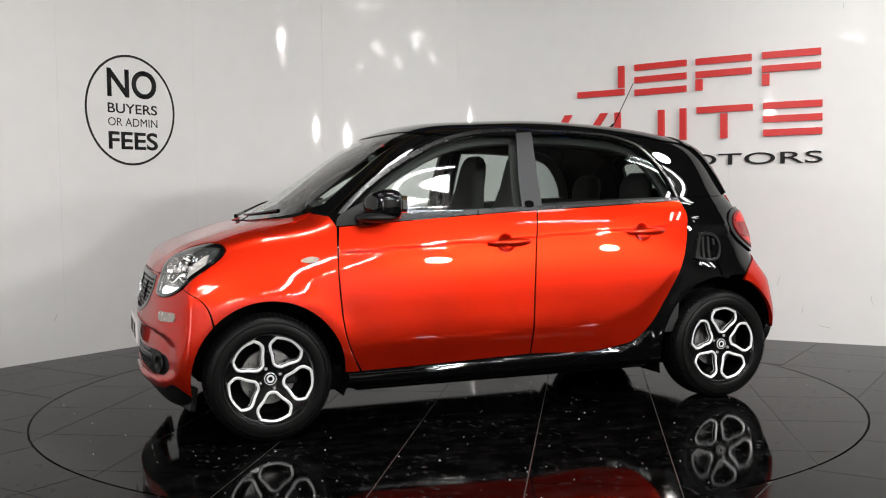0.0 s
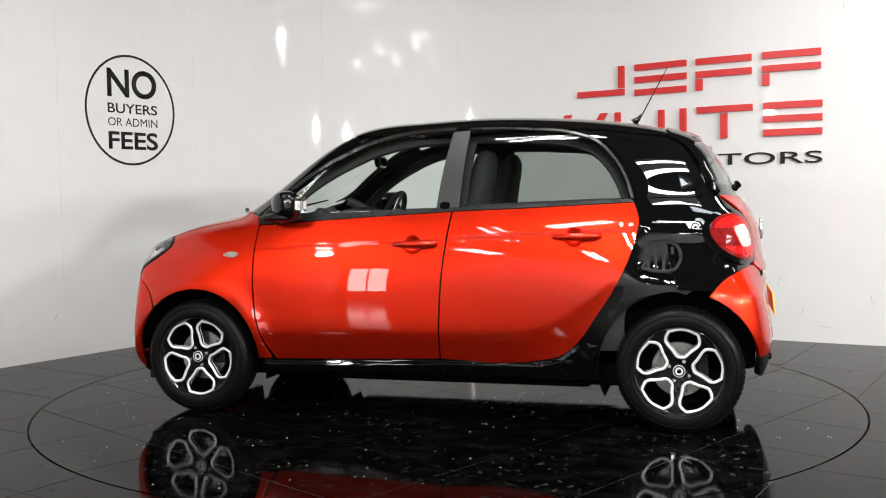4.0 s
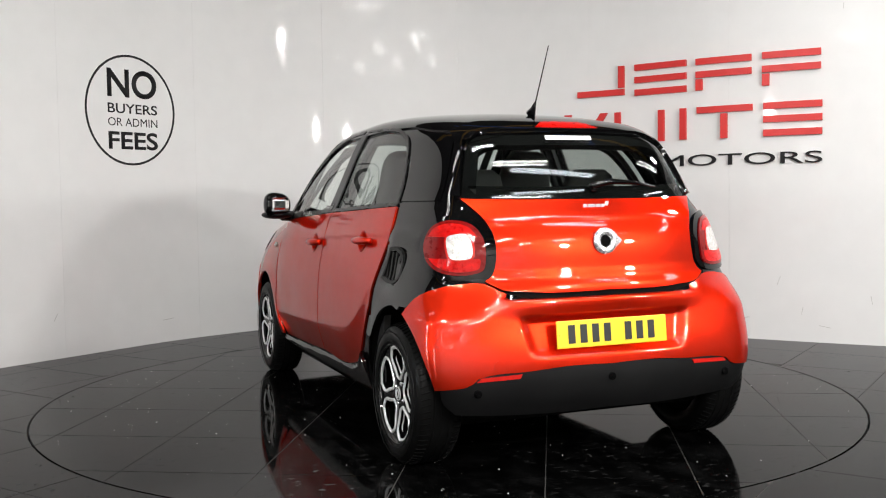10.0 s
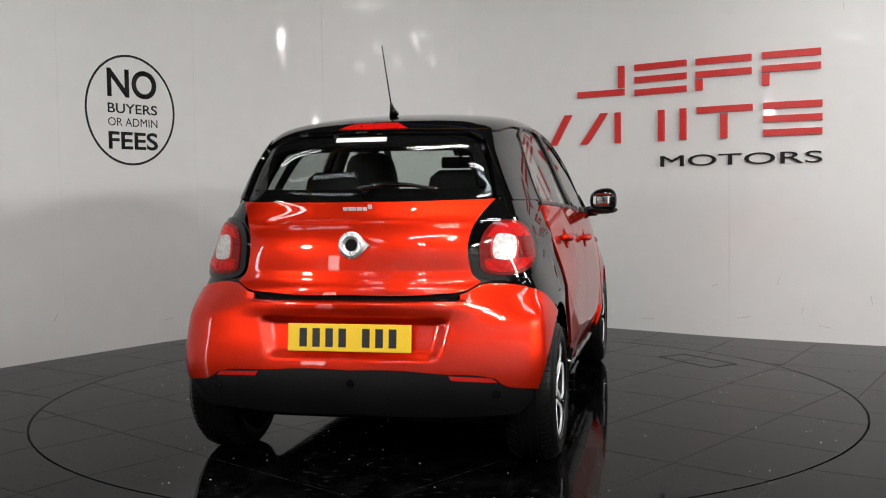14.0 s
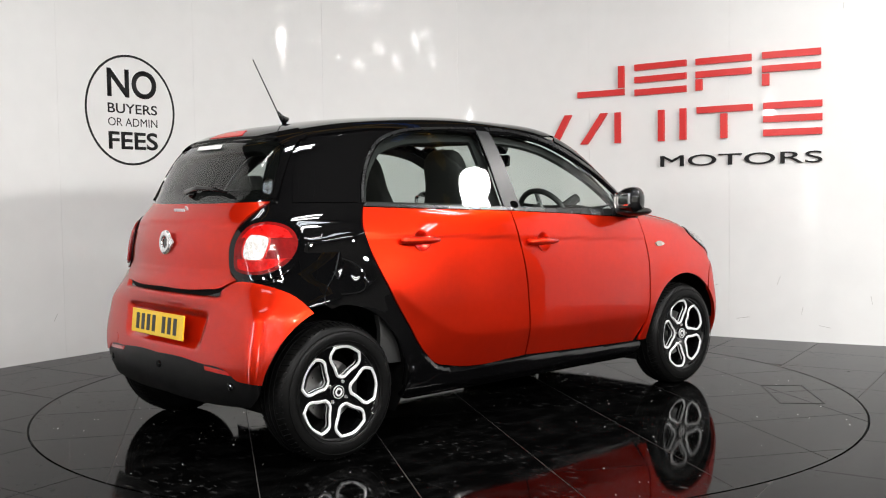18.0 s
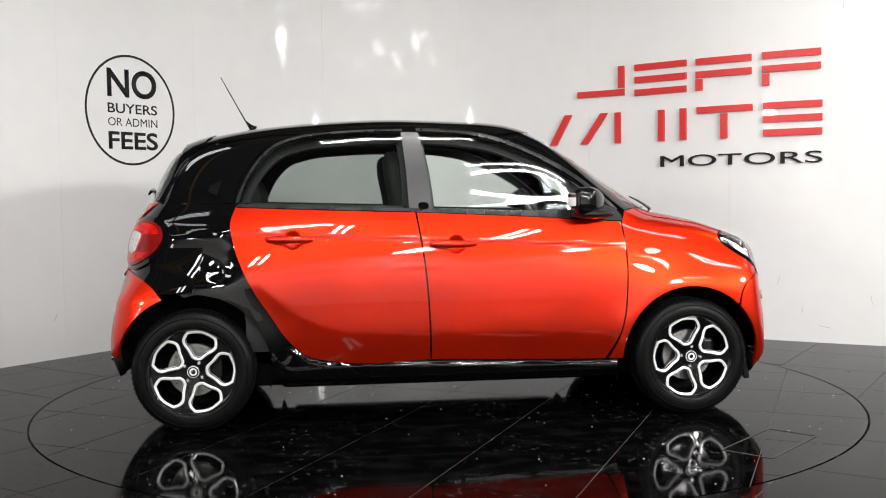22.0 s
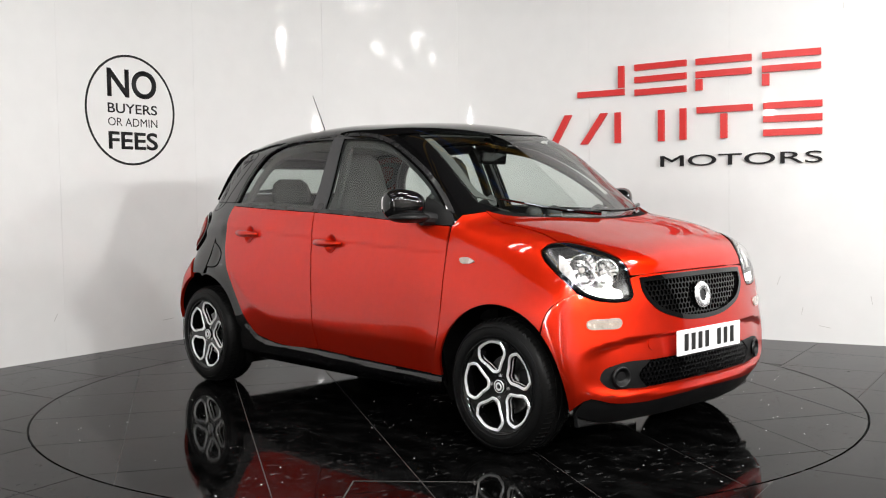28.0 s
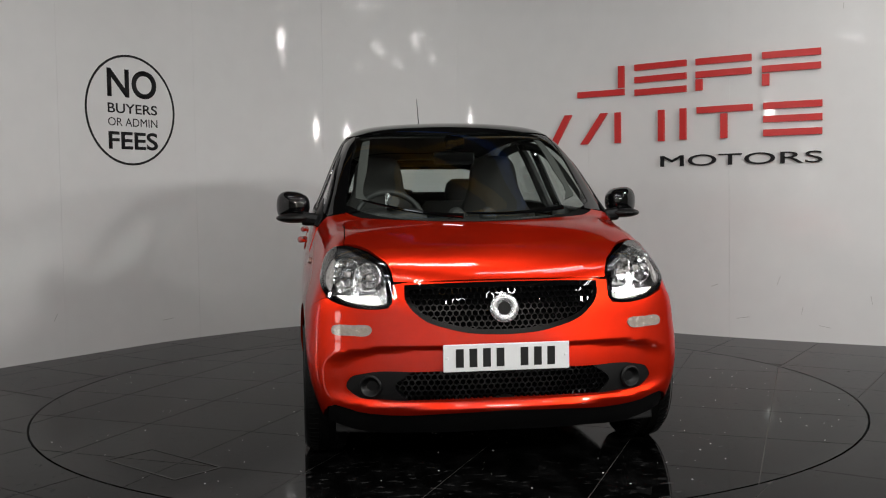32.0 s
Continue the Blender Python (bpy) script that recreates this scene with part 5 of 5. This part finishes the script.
    bm = bmesh.new()
    lathe(bm, [(0.0005, -h + 0.03), (0.19, -h + 0.03)], 48, "y")
    part("back_plate", bm, MATT, top)
    return top


for hx, rear in ((HUBS[0], False), (HUBS[1], True)):
    for s in (1, -1):
        yc = 0.818 - 0.02 - (0.0925 if not rear else 0.1025)
        wheel((hx, s * (yc + (0.012 if not rear else 0.0)), HUB_Z), s, {(False, 1): 48, (False, -1): 75, (True, 1): 96, (True, -1): 104}[(rear, s)], rear)


# ---- underbody, arches and cabin ----
def lining():
    box_part("underbody", (2.9, 1.20, 0.12), pose(0.0, 0, 0.24), MATT, CAR, 0.02)
    box_part("engine_block", (0.55, 1.1, 0.45), pose(1.28, 0, 0.48), MATT, CAR, 0.03)
    box_part("boot_floor", (0.7, 1.05, 0.40), pose(-1.25, 0, 0.47), MATT, CAR, 0.03)
    for hx in HUBS:
        for s in (1, -1):
            bm = bmesh.new()
            rows, arc = [], [(hx + 0.385 * math.cos(radians(a)), HUB_Z + 0.01 + 0.385 * math.sin(radians(a))) for a in (range(8, 205, 6) if hx > 0 else range(-24, 173, 6))]
            for (px, pz), (_, py, _) in zip(arc, on_body("side", arc)):
                rows.append((px, pz, min(0.785, max(0.46, py - 0.02))))
            rows = [[bm.verts.new((px, s * (0.45 if inner else py), pz)) for px, pz, py in rows] for inner in (True, False)]
            for k in range(len(rows[0]) - 1):
                bm.faces.new((rows[0][k], rows[0][k + 1], rows[1][k + 1], rows[1][k]))
            bm.faces.new(rows[0])
            part("arch_liner", bm, MATT, CAR)
    for s in (1, -1):
        box_part("wheel_deflector", (0.03, 0.17, 0.11), pose(1.60, s * 0.60, 0.205, 0, -8, s * 12), TRIM, CAR, 0.008, "black flap ahead of the front wheel", 3)
    for s in (1, -1):
        box_part("sill", (1.66, 0.10, 0.09), pose(0.0, s * 0.67, 0.235), BLACK, CAR, 0.03, "gloss black sill", 4, True)
    for m in (False, True):
        card = [(-1.0, 0.36, 1), (-1.0, 1.06, 1), (0.0, 1.03), (0.86, 0.985, 1), (0.86, 0.34, 1)]
        panel("door_card", "side", curve(card, 0.06), DASH, CAR, off=-0.075, thick=0.03, step=0.08, mirror=m, label="dark grey inner door lining")
    panel("headlining", "top", shrink(ROOF, 0.03), HEADLINER, CAR, off=-0.03, thick=0.01, step=0.06, label="grey fabric headlining")


def shell(bm, rings, n=28, e=3.2):
    """A soft body lofted over (centre x, centre z, half depth, half width) rings, squared by e."""
    loops = []
    for cx, cz, d, w in rings:
        loop = []
        for k in range(n):
            a = 2 * math.pi * k / n
            c, q = math.cos(a), math.sin(a)
            r = (abs(c)**e + abs(q)**e)**(-1 / e)
            loop.append(bm.verts.new((cx + d * r * c, w * r * q, cz)))
        loops.append(loop)
    for a, b in zip(loops, loops[1:]):
        for k in range(n):
            bm.faces.new((a[k], a[(k + 1) % n], b[(k + 1) % n], b[k]))
    bm.faces.new(loops[0][::-1]), bm.faces.new(loops[-1])


def seat(x, y):
    """A front seat whose backrest and headrest are one tall tapered piece."""
    top = new("seat")
    top.parent = CAR
    top["label"] = "dark grey fabric car seat with integrated headrest"
    top.matrix_local = pose(x, y, 0)
    box_part("cushion", (0.50, 0.46, 0.17), pose(0.05, 0, 0.50, 0, -6, 0), SEAT, top, 0.06, seg=4, smooth=True)
    bm = bmesh.new()
    shell(bm, [(-0.155, 0.56, 0.05, 0.20), (-0.16, 0.60, 0.072, 0.225), (-0.20, 0.75, 0.080, 0.24), (-0.245, 0.92, 0.078, 0.24), (-0.275, 1.02, 0.070, 0.225), (-0.297, 1.10, 0.062, 0.185), (-0.315, 1.18, 0.058, 0.152),
               (-0.332, 1.26, 0.056, 0.143), (-0.342, 1.32, 0.050, 0.130), (-0.346, 1.355, 0.036, 0.105), (-0.347, 1.372, 0.016, 0.065)])
    part("backrest", bm, SEAT, top, "tall backrest with built-in headrest", True)
    for s in (-1, 1):
        bm = bmesh.new()
        shell(bm, [(-0.10, 0.60, 0.02, 0.02), (-0.095, 0.66, 0.055, 0.036), (-0.125, 0.80, 0.065, 0.042), (-0.175, 0.95, 0.050, 0.036), (-0.21, 1.04, 0.02, 0.018)], 16)
        bmesh.ops.translate(bm, verts=bm.verts, vec=(0, s * 0.205, 0))
        part("bolster", bm, SEAT, top, "", True)
        box_part("cushion_bolster", (0.45, 0.08, 0.12), pose(0.05, s * 0.22, 0.56, 0, -6, 0), SEAT, top, 0.035, seg=3, smooth=True)
    bm = bmesh.new()
    shell(bm, [(-0.245, 0.62, 0.012, 0.19), (-0.29, 0.78, 0.014, 0.205), (-0.332, 0.94, 0.014, 0.195), (-0.352, 1.04, 0.010, 0.15)])
    part("seat_back_shell", bm, DASH, top, "dark plastic back shell", True)
    return top


def cabin():
    for s in (1, -1):
        seat(0.10, s * 0.35)
    bench = new("rear_bench")
    bench.parent = CAR
    bench["label"] = "dark grey fabric rear bench seat"
    box_part("cushion", (0.45, 1.10, 0.16), pose(-0.60, 0, 0.55), SEAT, bench, 0.05, seg=3, smooth=True)
    for s in (1, -1):
        box_part("backrest", (0.14, 0.54, 0.55), pose(-0.90, s * 0.275, 0.83, 0, -18, 0), SEAT, bench, 0.05, seg=3, smooth=True)
        bm = bmesh.new()
        shell(bm, [(-0.985, 1.04, 0.03, 0.09), (-0.99, 1.08, 0.052, 0.13), (-1.0, 1.17, 0.054, 0.135), (-1.01, 1.22, 0.042, 0.12), (-1.014, 1.25, 0.016, 0.08)], 20)
        bmesh.ops.translate(bm, verts=bm.verts, vec=(0, s * 0.30, 0))
        part("headrest", bm, SEAT, bench, "", True)
    dash = new("dashboard")
    dash.parent = CAR
    dash["label"] = "dark plastic dashboard"
    box_part("top_pad", (0.36, 1.26, 0.16), pose(0.86, 0, 0.93, 0, 6, 0), DASH, dash, 0.06, seg=4, smooth=True)
    box_part("screen_shelf", (0.42, 1.02, 0.05), pose(1.08, 0, 0.925, 0, 4, 0), DASH, dash, 0.02, seg=2, smooth=True)
    box_part("lower_panel", (0.25, 1.24, 0.35), pose(0.88, 0, 0.72), DASH, dash, 0.05, seg=3, smooth=True)
    box_part("instrument_cowl", (0.16, 0.34, 0.12), pose(0.72, -0.35, 1.005, 0, 8, 0), DASH, dash, 0.05, seg=4, smooth=True)
    box_part("touch_screen", (0.03, 0.24, 0.15), pose(0.68, 0, 0.93, 0, -12, 0), BLACK, dash, 0.012)
    for y in (0.12, -0.04, 0.50):
        bm = bmesh.new()
        bmesh.ops.create_uvsphere(bm, u_segments=20, v_segments=12, radius=0.045, matrix=pose(0.80, y, 1.03))
        part("vent_pod", bm, DASH, dash, "", True)
    box_part("centre_console", (0.75, 0.16, 0.28), pose(0.35, 0, 0.50), DASH, dash, 0.03)
    wheel_m = Matrix.Translation((0.53, -0.355, 0.985)) @ pose(0, 0, 0, 0, 66, 0)
    steer = new("steering_wheel")
    steer.parent = CAR
    bm = bmesh.new()
    tube(bm, [wheel_m @ Vector((0.185 * math.cos(a), 0.185 * math.sin(a), 0)) for a in np.linspace(0, 2 * math.pi, 48, endpoint=False)], 0.016, 10, True)
    part("rim", bm, DASH, steer, "", True)
    bm = bmesh.new()
    box(bm, 0.12, 0.14, 0.05, wheel_m @ pose(0, 0, 0.01), 0.02)
    part("boss", bm, DASH, steer)
    for a in (0, 120, 240):
        bm = bmesh.new()
        d = Vector((math.cos(radians(a + 180)), math.sin(radians(a + 180)), 0))
        tube(bm, [wheel_m @ (d * 0.05), wheel_m @ (d * 0.18)], 0.014, 8)
        part("spoke", bm, SILVER, steer)
    bm = bmesh.new()
    tube(bm, [wheel_m @ Vector((0, 0, 0)), wheel_m @ Vector((0, 0, 0.3))], 0.03, 10)
    part("column", bm, DASH, steer)
    mirror = box_part("interior_mirror", (0.035, 0.23, 0.07), pose(0.47, 0.0, 1.335, 0, 8, 8), BLACK, CAR, 0.018, "black interior mirror", 3)
    box_part("mirror_glass", (0.004, 0.205, 0.052), pose(0.451, 0.002, 1.335, 0, 8, 8), CHROME, mirror, 0.002)
    bm = bmesh.new()
    tube(bm, [(0.47, 0, 1.35), (0.53, 0, 1.42)], 0.012, 8)
    part("mirror_stalk", bm, BLACK, mirror)
    cam_box = box_part("sensor_box", (0.10, 0.10, 0.05), pose(0.50, 0, 1.42, 0, 30, 0), BLACK, CAR, 0.015)
    for y in (-0.022, 0.022):
        box_part("sensor_led", (0.010, 0.012, 0.010), pose(0.452, y, 1.418), SENSOR_RED, cam_box, 0.003, "small glowing red sensor light")


lining()
cabin()


# ---- door furniture, mirrors, wipers, aerial ----
def door_mirror(s):
    top = new("door_mirror")
    top.parent = CAR
    top["label"] = "gloss black door mirror"
    bm = bmesh.new()
    bmesh.ops.create_uvsphere(bm, u_segments=32, v_segments=20, radius=1)
    for v in bm.verts:
        x, y, z = v.co
        e = 2.6
        k = (abs(x)**e + abs(y)**e + abs(z)**e)**(1 / e)
        x, y, z = x / k, y / k, z / k
        x = x * (0.090 if x > 0 else 0.068)
        v.co = (0.685 + x * (1 - 0.25 * y) - 0.02 * y, s * (0.850 + 0.083 * y), 1.097 + 0.073 * z * (1 + 0.12 * y) - 0.004)
    if s < 0:
        bmesh.ops.reverse_faces(bm, faces=bm.faces)
    part("housing", bm, BLACK, top, "", True)
    bm = bmesh.new()
    bmesh.ops.create_uvsphere(bm, u_segments=24, v_segments=14, radius=1)
    for v in bm.verts:
        x, y, z = v.co
        v.co = (0.725 + 0.105 * x, s * (0.84 + 0.095 * y), 1.033 + 0.026 * z)
    part("foot", bm, TRIM, top, "", True)
    bm = bmesh.new()
    tube(bm, [(0.77, s * 0.80, 1.03), (0.79, s * 0.72, 1.02)], [0.035, 0.03], 10)
    part("arm", bm, TRIM, top)
    box_part("glass", (0.006, 0.105, 0.082), pose(0.6195, s * 0.848, 1.095, 0, 0, s * 4), CHROME, top, 0.02, "mirror glass")


def handle(x, z, m):
    s = -1 if m else 1
    dish = shrink(handle_ring(x, z), -0.001)
    cup = panel("door_handle", "side", dish, RED, CAR, off=0.0, thick=0.003, step=0.010, mirror=m,
                dent=lambda V: -0.024 * ramp(0.051 - np.hypot(V[:, 0] - x, V[:, 1] - z), 0.0, 0.035), label="body-coloured handle over a round recess")
    bm = bmesh.new()
    pts, rad = [], []
    for t in np.linspace(0, 1, 17):
        xx = x + 0.100 - 0.225 * t
        p = on_body("side", [(xx, z + 0.004 * t)])[0]
        pts.append((p[0], s * (p[1] + 0.003 + 0.024 * math.sin(math.pi * t) ** 0.5), p[2]))
        rad.append(0.004 + 0.0150 * math.sin(math.pi * (0.05 + 0.85 * t)) ** 0.6 * (0.75 + 0.5 * t))
    tube(bm, pts, rad, 14)
    part("grip", bm, RED, cup, "", True)


for flag in (False, True):
    handle(0.045, 0.893, flag)
    handle(-0.757, 0.928, flag)
    lens = curve([(1.003, 0.843), (1.04, 0.854), (1.078, 0.845), (1.090, 0.838), (1.05, 0.825), (1.013, 0.830)], 0.008)
    panel("side_indicator", "side", lens, AMBER, CAR, off=0.006, thick=0.01, step=0.012, mirror=flag, label="clear oval side indicator")
for s in (1, -1):
    door_mirror(s)


def fittings():
    # air scoop behind the left rear door, fuel flap on the right
    scoop = curve([(-1.235, 0.775), (-1.262, 0.83), (-1.245, 0.885), (-1.20, 0.908), (-1.120, 0.908, 1), (-1.10, 0.85), (-1.075, 0.780, 1), (-1.16, 0.762)], 0.012)
    air = panel("air_scoop", "side", scoop, TRIM, CAR, off=0.008, thick=0.03, step=0.015, dent=frame_form, holes=[shrink(scoop, 0.014)], label="matt black air scoop with upright slats")
    panel("duct", "side", shrink(scoop, 0.010), MATT, air, off=-0.012, thick=0.002, step=0.02, dent=frame_form)
    for x, top, low in ((-1.215, 0.880, 0.786), (-1.178, 0.892, 0.779), (-1.141, 0.892, 0.780), (-1.108, 0.885, 0.785)):
        slat = curve([(x - 0.007, low, 1), (x + 0.007, low, 1), (x + 0.004, top, 1), (x - 0.010, top, 1)], 0.02)
        panel("slat", "side", slat, TRIM, air, off=0.002, thick=0.014, step=0.02, dent=frame_form)
    flap = curve([(-1.31, 0.80), (-1.27, 0.87), (-1.17, 0.86), (-1.09, 0.80), (-1.10, 0.745), (-1.2, 0.725), (-1.29, 0.745)], 0.015)
    fuel = panel("fuel_flap", "side", flap, BLACK, CAR, off=-0.004, thick=0.004, step=0.012, mirror=True, label="gloss black fuel filler flap",
                 dent=lambda V: frame_form(V) + 0.006 * ramp(0.11 - np.hypot(V[:, 0] + 1.2, (V[:, 1] - 0.80) * 1.3), 0, 0.1))
    panel("flap_gap", "side", shrink(flap, -0.006), MATT, fuel, off=-0.0068, thick=0.001, step=0.02, mirror=True, dent=frame_form)
    # aerial
    bm = bmesh.new()
    tube(bm, [(-0.985, 0, 1.515), (-1.01, 0, 1.535), (-1.03, 0, 1.56)], [0.024, 0.013, 0.006], 12)
    aerial = part("aerial", bm, BLACK, CAR, "thin black roof aerial", True)
    bm = bmesh.new()
    tube(bm, [(-1.03, 0, 1.555), (-1.165, 0, 1.806)], [0.0035, 0.0022], 8)
    part("rod", bm, BLACK, aerial)
    # rear wiper
    p = Vector(on_body("back", [(-0.02, 1.155)])[0])
    bm = bmesh.new()
    bmesh.ops.create_uvsphere(bm, u_segments=16, v_segments=10, radius=0.02, matrix=Matrix.Translation(p))
    wiper = part("rear_wiper", bm, BLACK, CAR, "black rear wiper", True)
    bm = bmesh.new()
    q = [Vector(on_body("back", [(y, z)])[0]) + Vector((-0.022, 0, 0.006)) for y, z in ((0.0, 1.16), (-0.1, 1.178), (-0.22, 1.172), (-0.33, 1.155))]
    tube(bm, q, [0.014, 0.013, 0.009, 0.005], 8)
    part("arm", bm, BLACK, wiper, "", True)
    # front wipers
    for y0, y1, x0 in ((-0.08, -0.52, 1.262), (0.42, -0.06, 1.125)):
        bm = bmesh.new()
        pts = []
        for t in np.linspace(0, 1, 6):
            y = y0 + (y1 - y0) * t
            x = x0 - 0.80 * (y * y - y0 * y0) - 0.015 - 0.04 * t
            pts.append(Vector(on_body("top", [(x, y)])[0]) + Vector((0.012, 0, 0.016)))
        tube(bm, pts, [0.012, 0.010, 0.008, 0.007, 0.006, 0.004], 8)
        part("front_wiper", bm, BLACK, CAR)
    # sticker in the rear window
    p = Vector(on_body("back", [(0.03, 1.376)])[0])
    box_part("window_sticker", (0.002, 0.225, 0.022), pose(p.x - 0.004, 0.03, p.z, 0, 32, 0), PLATE_WHITE, CAR, 0.0005, "pale strip sticker")


fittings()


# ---- wall signs ----
WALL_FINE = curve(WALL_PLAN, 0.02, closed=False)
WALL_LEN = np.r_[0, np.cumsum(np.linalg.norm(np.diff(WALL_FINE, axis=0), axis=1))]
WALL_LEN = WALL_LEN - WALL_LEN[np.argmin(np.abs(WALL_FINE[:, 0]))]


def on_wall(s, z, d):
    """The point s metres along the wall, at height z, d metres in front of it."""
    x, y = np.interp(s, WALL_LEN, WALL_FINE[:, 0]), np.interp(s, WALL_LEN, WALL_FINE[:, 1])
    x1, y1 = np.interp(s + 0.05, WALL_LEN, WALL_FINE[:, 0]), np.interp(s + 0.05, WALL_LEN, WALL_FINE[:, 1])
    x0, y0 = np.interp(s - 0.05, WALL_LEN, WALL_FINE[:, 0]), np.interp(s - 0.05, WALL_LEN, WALL_FINE[:, 1])
    t = Vector((x1 - x0, y1 - y0, 0)).normalized()
    return Vector((x, y, z)) + Vector((t.y, -t.x, 0)) * d


def bend(bm):
    """Lays a flat mesh in (s, z, height) on the wall."""
    for v in bm.verts:
        v.co = on_wall(v.co.x, v.co.y, v.co.z)


def bar(name, corners, material, parent, depth=0.022, stand=0.006):
    """A raised flat bar on the wall from its corners in s and z."""
    bm = bmesh.new()
    loop = curve([(*c, 1) for c in corners], 0.08)
    lo = [bm.verts.new((x, y, stand)) for x, y in loop]
    hi = [bm.verts.new((x, y, stand + depth)) for x, y in loop]
    bm.faces.new(hi), bm.faces.new(lo[::-1])
    for k in range(len(lo)):
        j = (k + 1) % len(lo)
        bm.faces.new((lo[k], lo[j], hi[j], hi[k]))
    bmesh.ops.recalc_face_normals(bm, faces=bm.faces)
    bend(bm)
    return part(name, bm, material, parent)


def words(name, text, s0, s1, z0, z1, material, parent, depth, bold=0.0, stand=0.0005):
    """Lettering laid on the wall, stretched to the given span."""
    font = bpy.data.curves.new(name, "FONT")
    font.body, font.resolution_u, font.offset = text, 5, bold
    tmp = bpy.data.objects.new(name, font)
    scene.collection.objects.link(tmp)
    dg = bpy.context.evaluated_depsgraph_get()
    flat = tmp.evaluated_get(dg).to_mesh()
    bm = bmesh.new()
    bm.from_mesh(flat)
    tmp.evaluated_get(dg).to_mesh_clear()
    bpy.data.objects.remove(tmp)
    bpy.data.curves.remove(font)
    xs, ys = [v.co.x for v in bm.verts], [v.co.y for v in bm.verts]
    ax, bx, ay, by = min(xs), max(xs), min(ys), max(ys)
    for v in bm.verts:
        v.co = (s0 + (v.co.x - ax) / (bx - ax) * (s1 - s0), z0 + (v.co.y - ay) / (by - ay) * (z1 - z0), stand)
    r = bmesh.ops.extrude_face_region(bm, geom=list(bm.faces))
    for v in r["geom"]:
        if isinstance(v, bmesh.types.BMVert):
            v.co.z += depth
    bmesh.ops.recalc_face_normals(bm, faces=bm.faces)
    bend(bm)
    return part(name, bm, material, parent)


def signs():
    disc = tagged(new("wall_sticker"), "round black outlined sticker with lettering on the white wall", "sticker")
    bm = bmesh.new()
    n, cs, cz, rs, rz = 96, -2.897, 1.8215, 0.408, 0.4215
    rings = [[bm.verts.new((cs + r * rs * math.cos(2 * math.pi * k / n), cz + r * rz * math.sin(2 * math.pi * k / n), h)) for k in range(n)]
             for r, h in ((1.0, 0.0005), (1.0, 0.002), (0.958, 0.002), (0.958, 0.0005))]
    for a, b in zip(rings, rings[1:]):
        for k in range(n):
            bm.faces.new((a[k], a[(k + 1) % n], b[(k + 1) % n], b[k]))
    bmesh.ops.recalc_face_normals(bm, faces=bm.faces)
    bend(bm)
    part("ring", bm, SIGN_BLACK, disc)
    for text, z0, z1, bold in (("NO", 1.915, 2.133, 0.022), ("BUYERS", 1.795, 1.870, 0.012), ("OR ADMIN", 1.698, 1.761, 0.0), ("FEES", 1.521, 1.657, 0.022)):
        words("lettering", text, -3.105, -2.652, z0, z1, SIGN_BLACK, disc, 0.0007, bold)
    # raised red bars in two rows over a black word
    sign = tagged(new("wall_sign"), "raised red bars in two rows over a black word", "sign")
    t = 0.050

    def h(s0, s1, z, tt=t):
        bar("bar", [(s0, z), (s1, z), (s1, z + tt), (s0, z + tt)], SIGN_RED, sign)

    def v(s, z0, z1):
        bar("bar", [(s, z0), (s + 0.052, z0), (s + 0.052, z1), (s, z1)], SIGN_RED, sign)
    h(1.281, 1.705, 1.945), v(1.653, 2.005, 2.184)
    for s0, s1, rows in ((1.802, 2.250, (1.930, 2.032, 2.133)), (2.330, 2.763, (2.030, 2.130)), (2.843, 3.264, (2.032, 2.134)), (2.853, 3.275, (1.552, 1.655, 1.755))):
        for z in rows:
            h(s0, s1, z)
    v(2.330, 1.932, 2.020), v(2.843, 1.932, 2.022)
    for s0, s1 in ((1.045, 1.205), (1.335, 1.535)):
        bar("bar", [(s0 - 0.03, 1.553), (s0 + 0.035, 1.553), (s1 + 0.02, 1.807), (s1 - 0.045, 1.807)], SIGN_RED, sign)
    v(1.619, 1.552, 1.805), v(2.010, 1.551, 1.801), v(2.197, 1.554, 1.801)
    h(2.339, 2.773, 1.752), v(2.528, 1.551, 1.742)
    words("lettering", "MOTORS", 2.026, 3.277, 1.343, 1.432, SIGN_BLACK, sign, 0.012, 0.0, 0.006)


signs()


def scuffs():
    """Short dark knocks and scratches on the white sheets."""
    wall = bpy.data.objects["wall_white"]
    for s, z, l, a in ((2.967, 0.456, 0.035, 70), (3.14, 0.235, 0.03, 80), (2.478, 0.404, 0.03, 20), (3.413, 2.476, 0.02, 90), (2.70, 0.16, 0.05, 10), (3.30, 0.12, 0.04, 170), (-3.6, 0.30, 0.03, 60), (-2.6, 0.18, 0.05, 5),
                       (1.9, 0.10, 0.06, 3), (3.62, 0.33, 0.03, 100)):
        c, q = math.cos(radians(a)), math.sin(radians(a))
        w = 0.0018
        bar("scuff", [(s - c * l - q * w, z - q * l + c * w), (s + c * l - q * w, z + q * l + c * w), (s + c * l + q * w, z + q * l - c * w), (s - c * l + q * w, z - q * l - c * w)], SCUFF, wall, 0.0006, 0.0004)


scuffs()


def motions():
    """The plate turns clockwise at an even rate and carries the car round."""
    rows_plate, rows_car = [], []
    for k in range(65):
        t = k * 0.5
        turn = pose(0, 0, 0, 0, 0, START - RATE * t)
        rows_plate.append((t, turn))
        rows_car.append((t, turn @ pose(CAR_OFF[0], CAR_OFF[1], 0)))
    walk(TABLE, rows_plate)
    walk(CAR, rows_car)


motions()
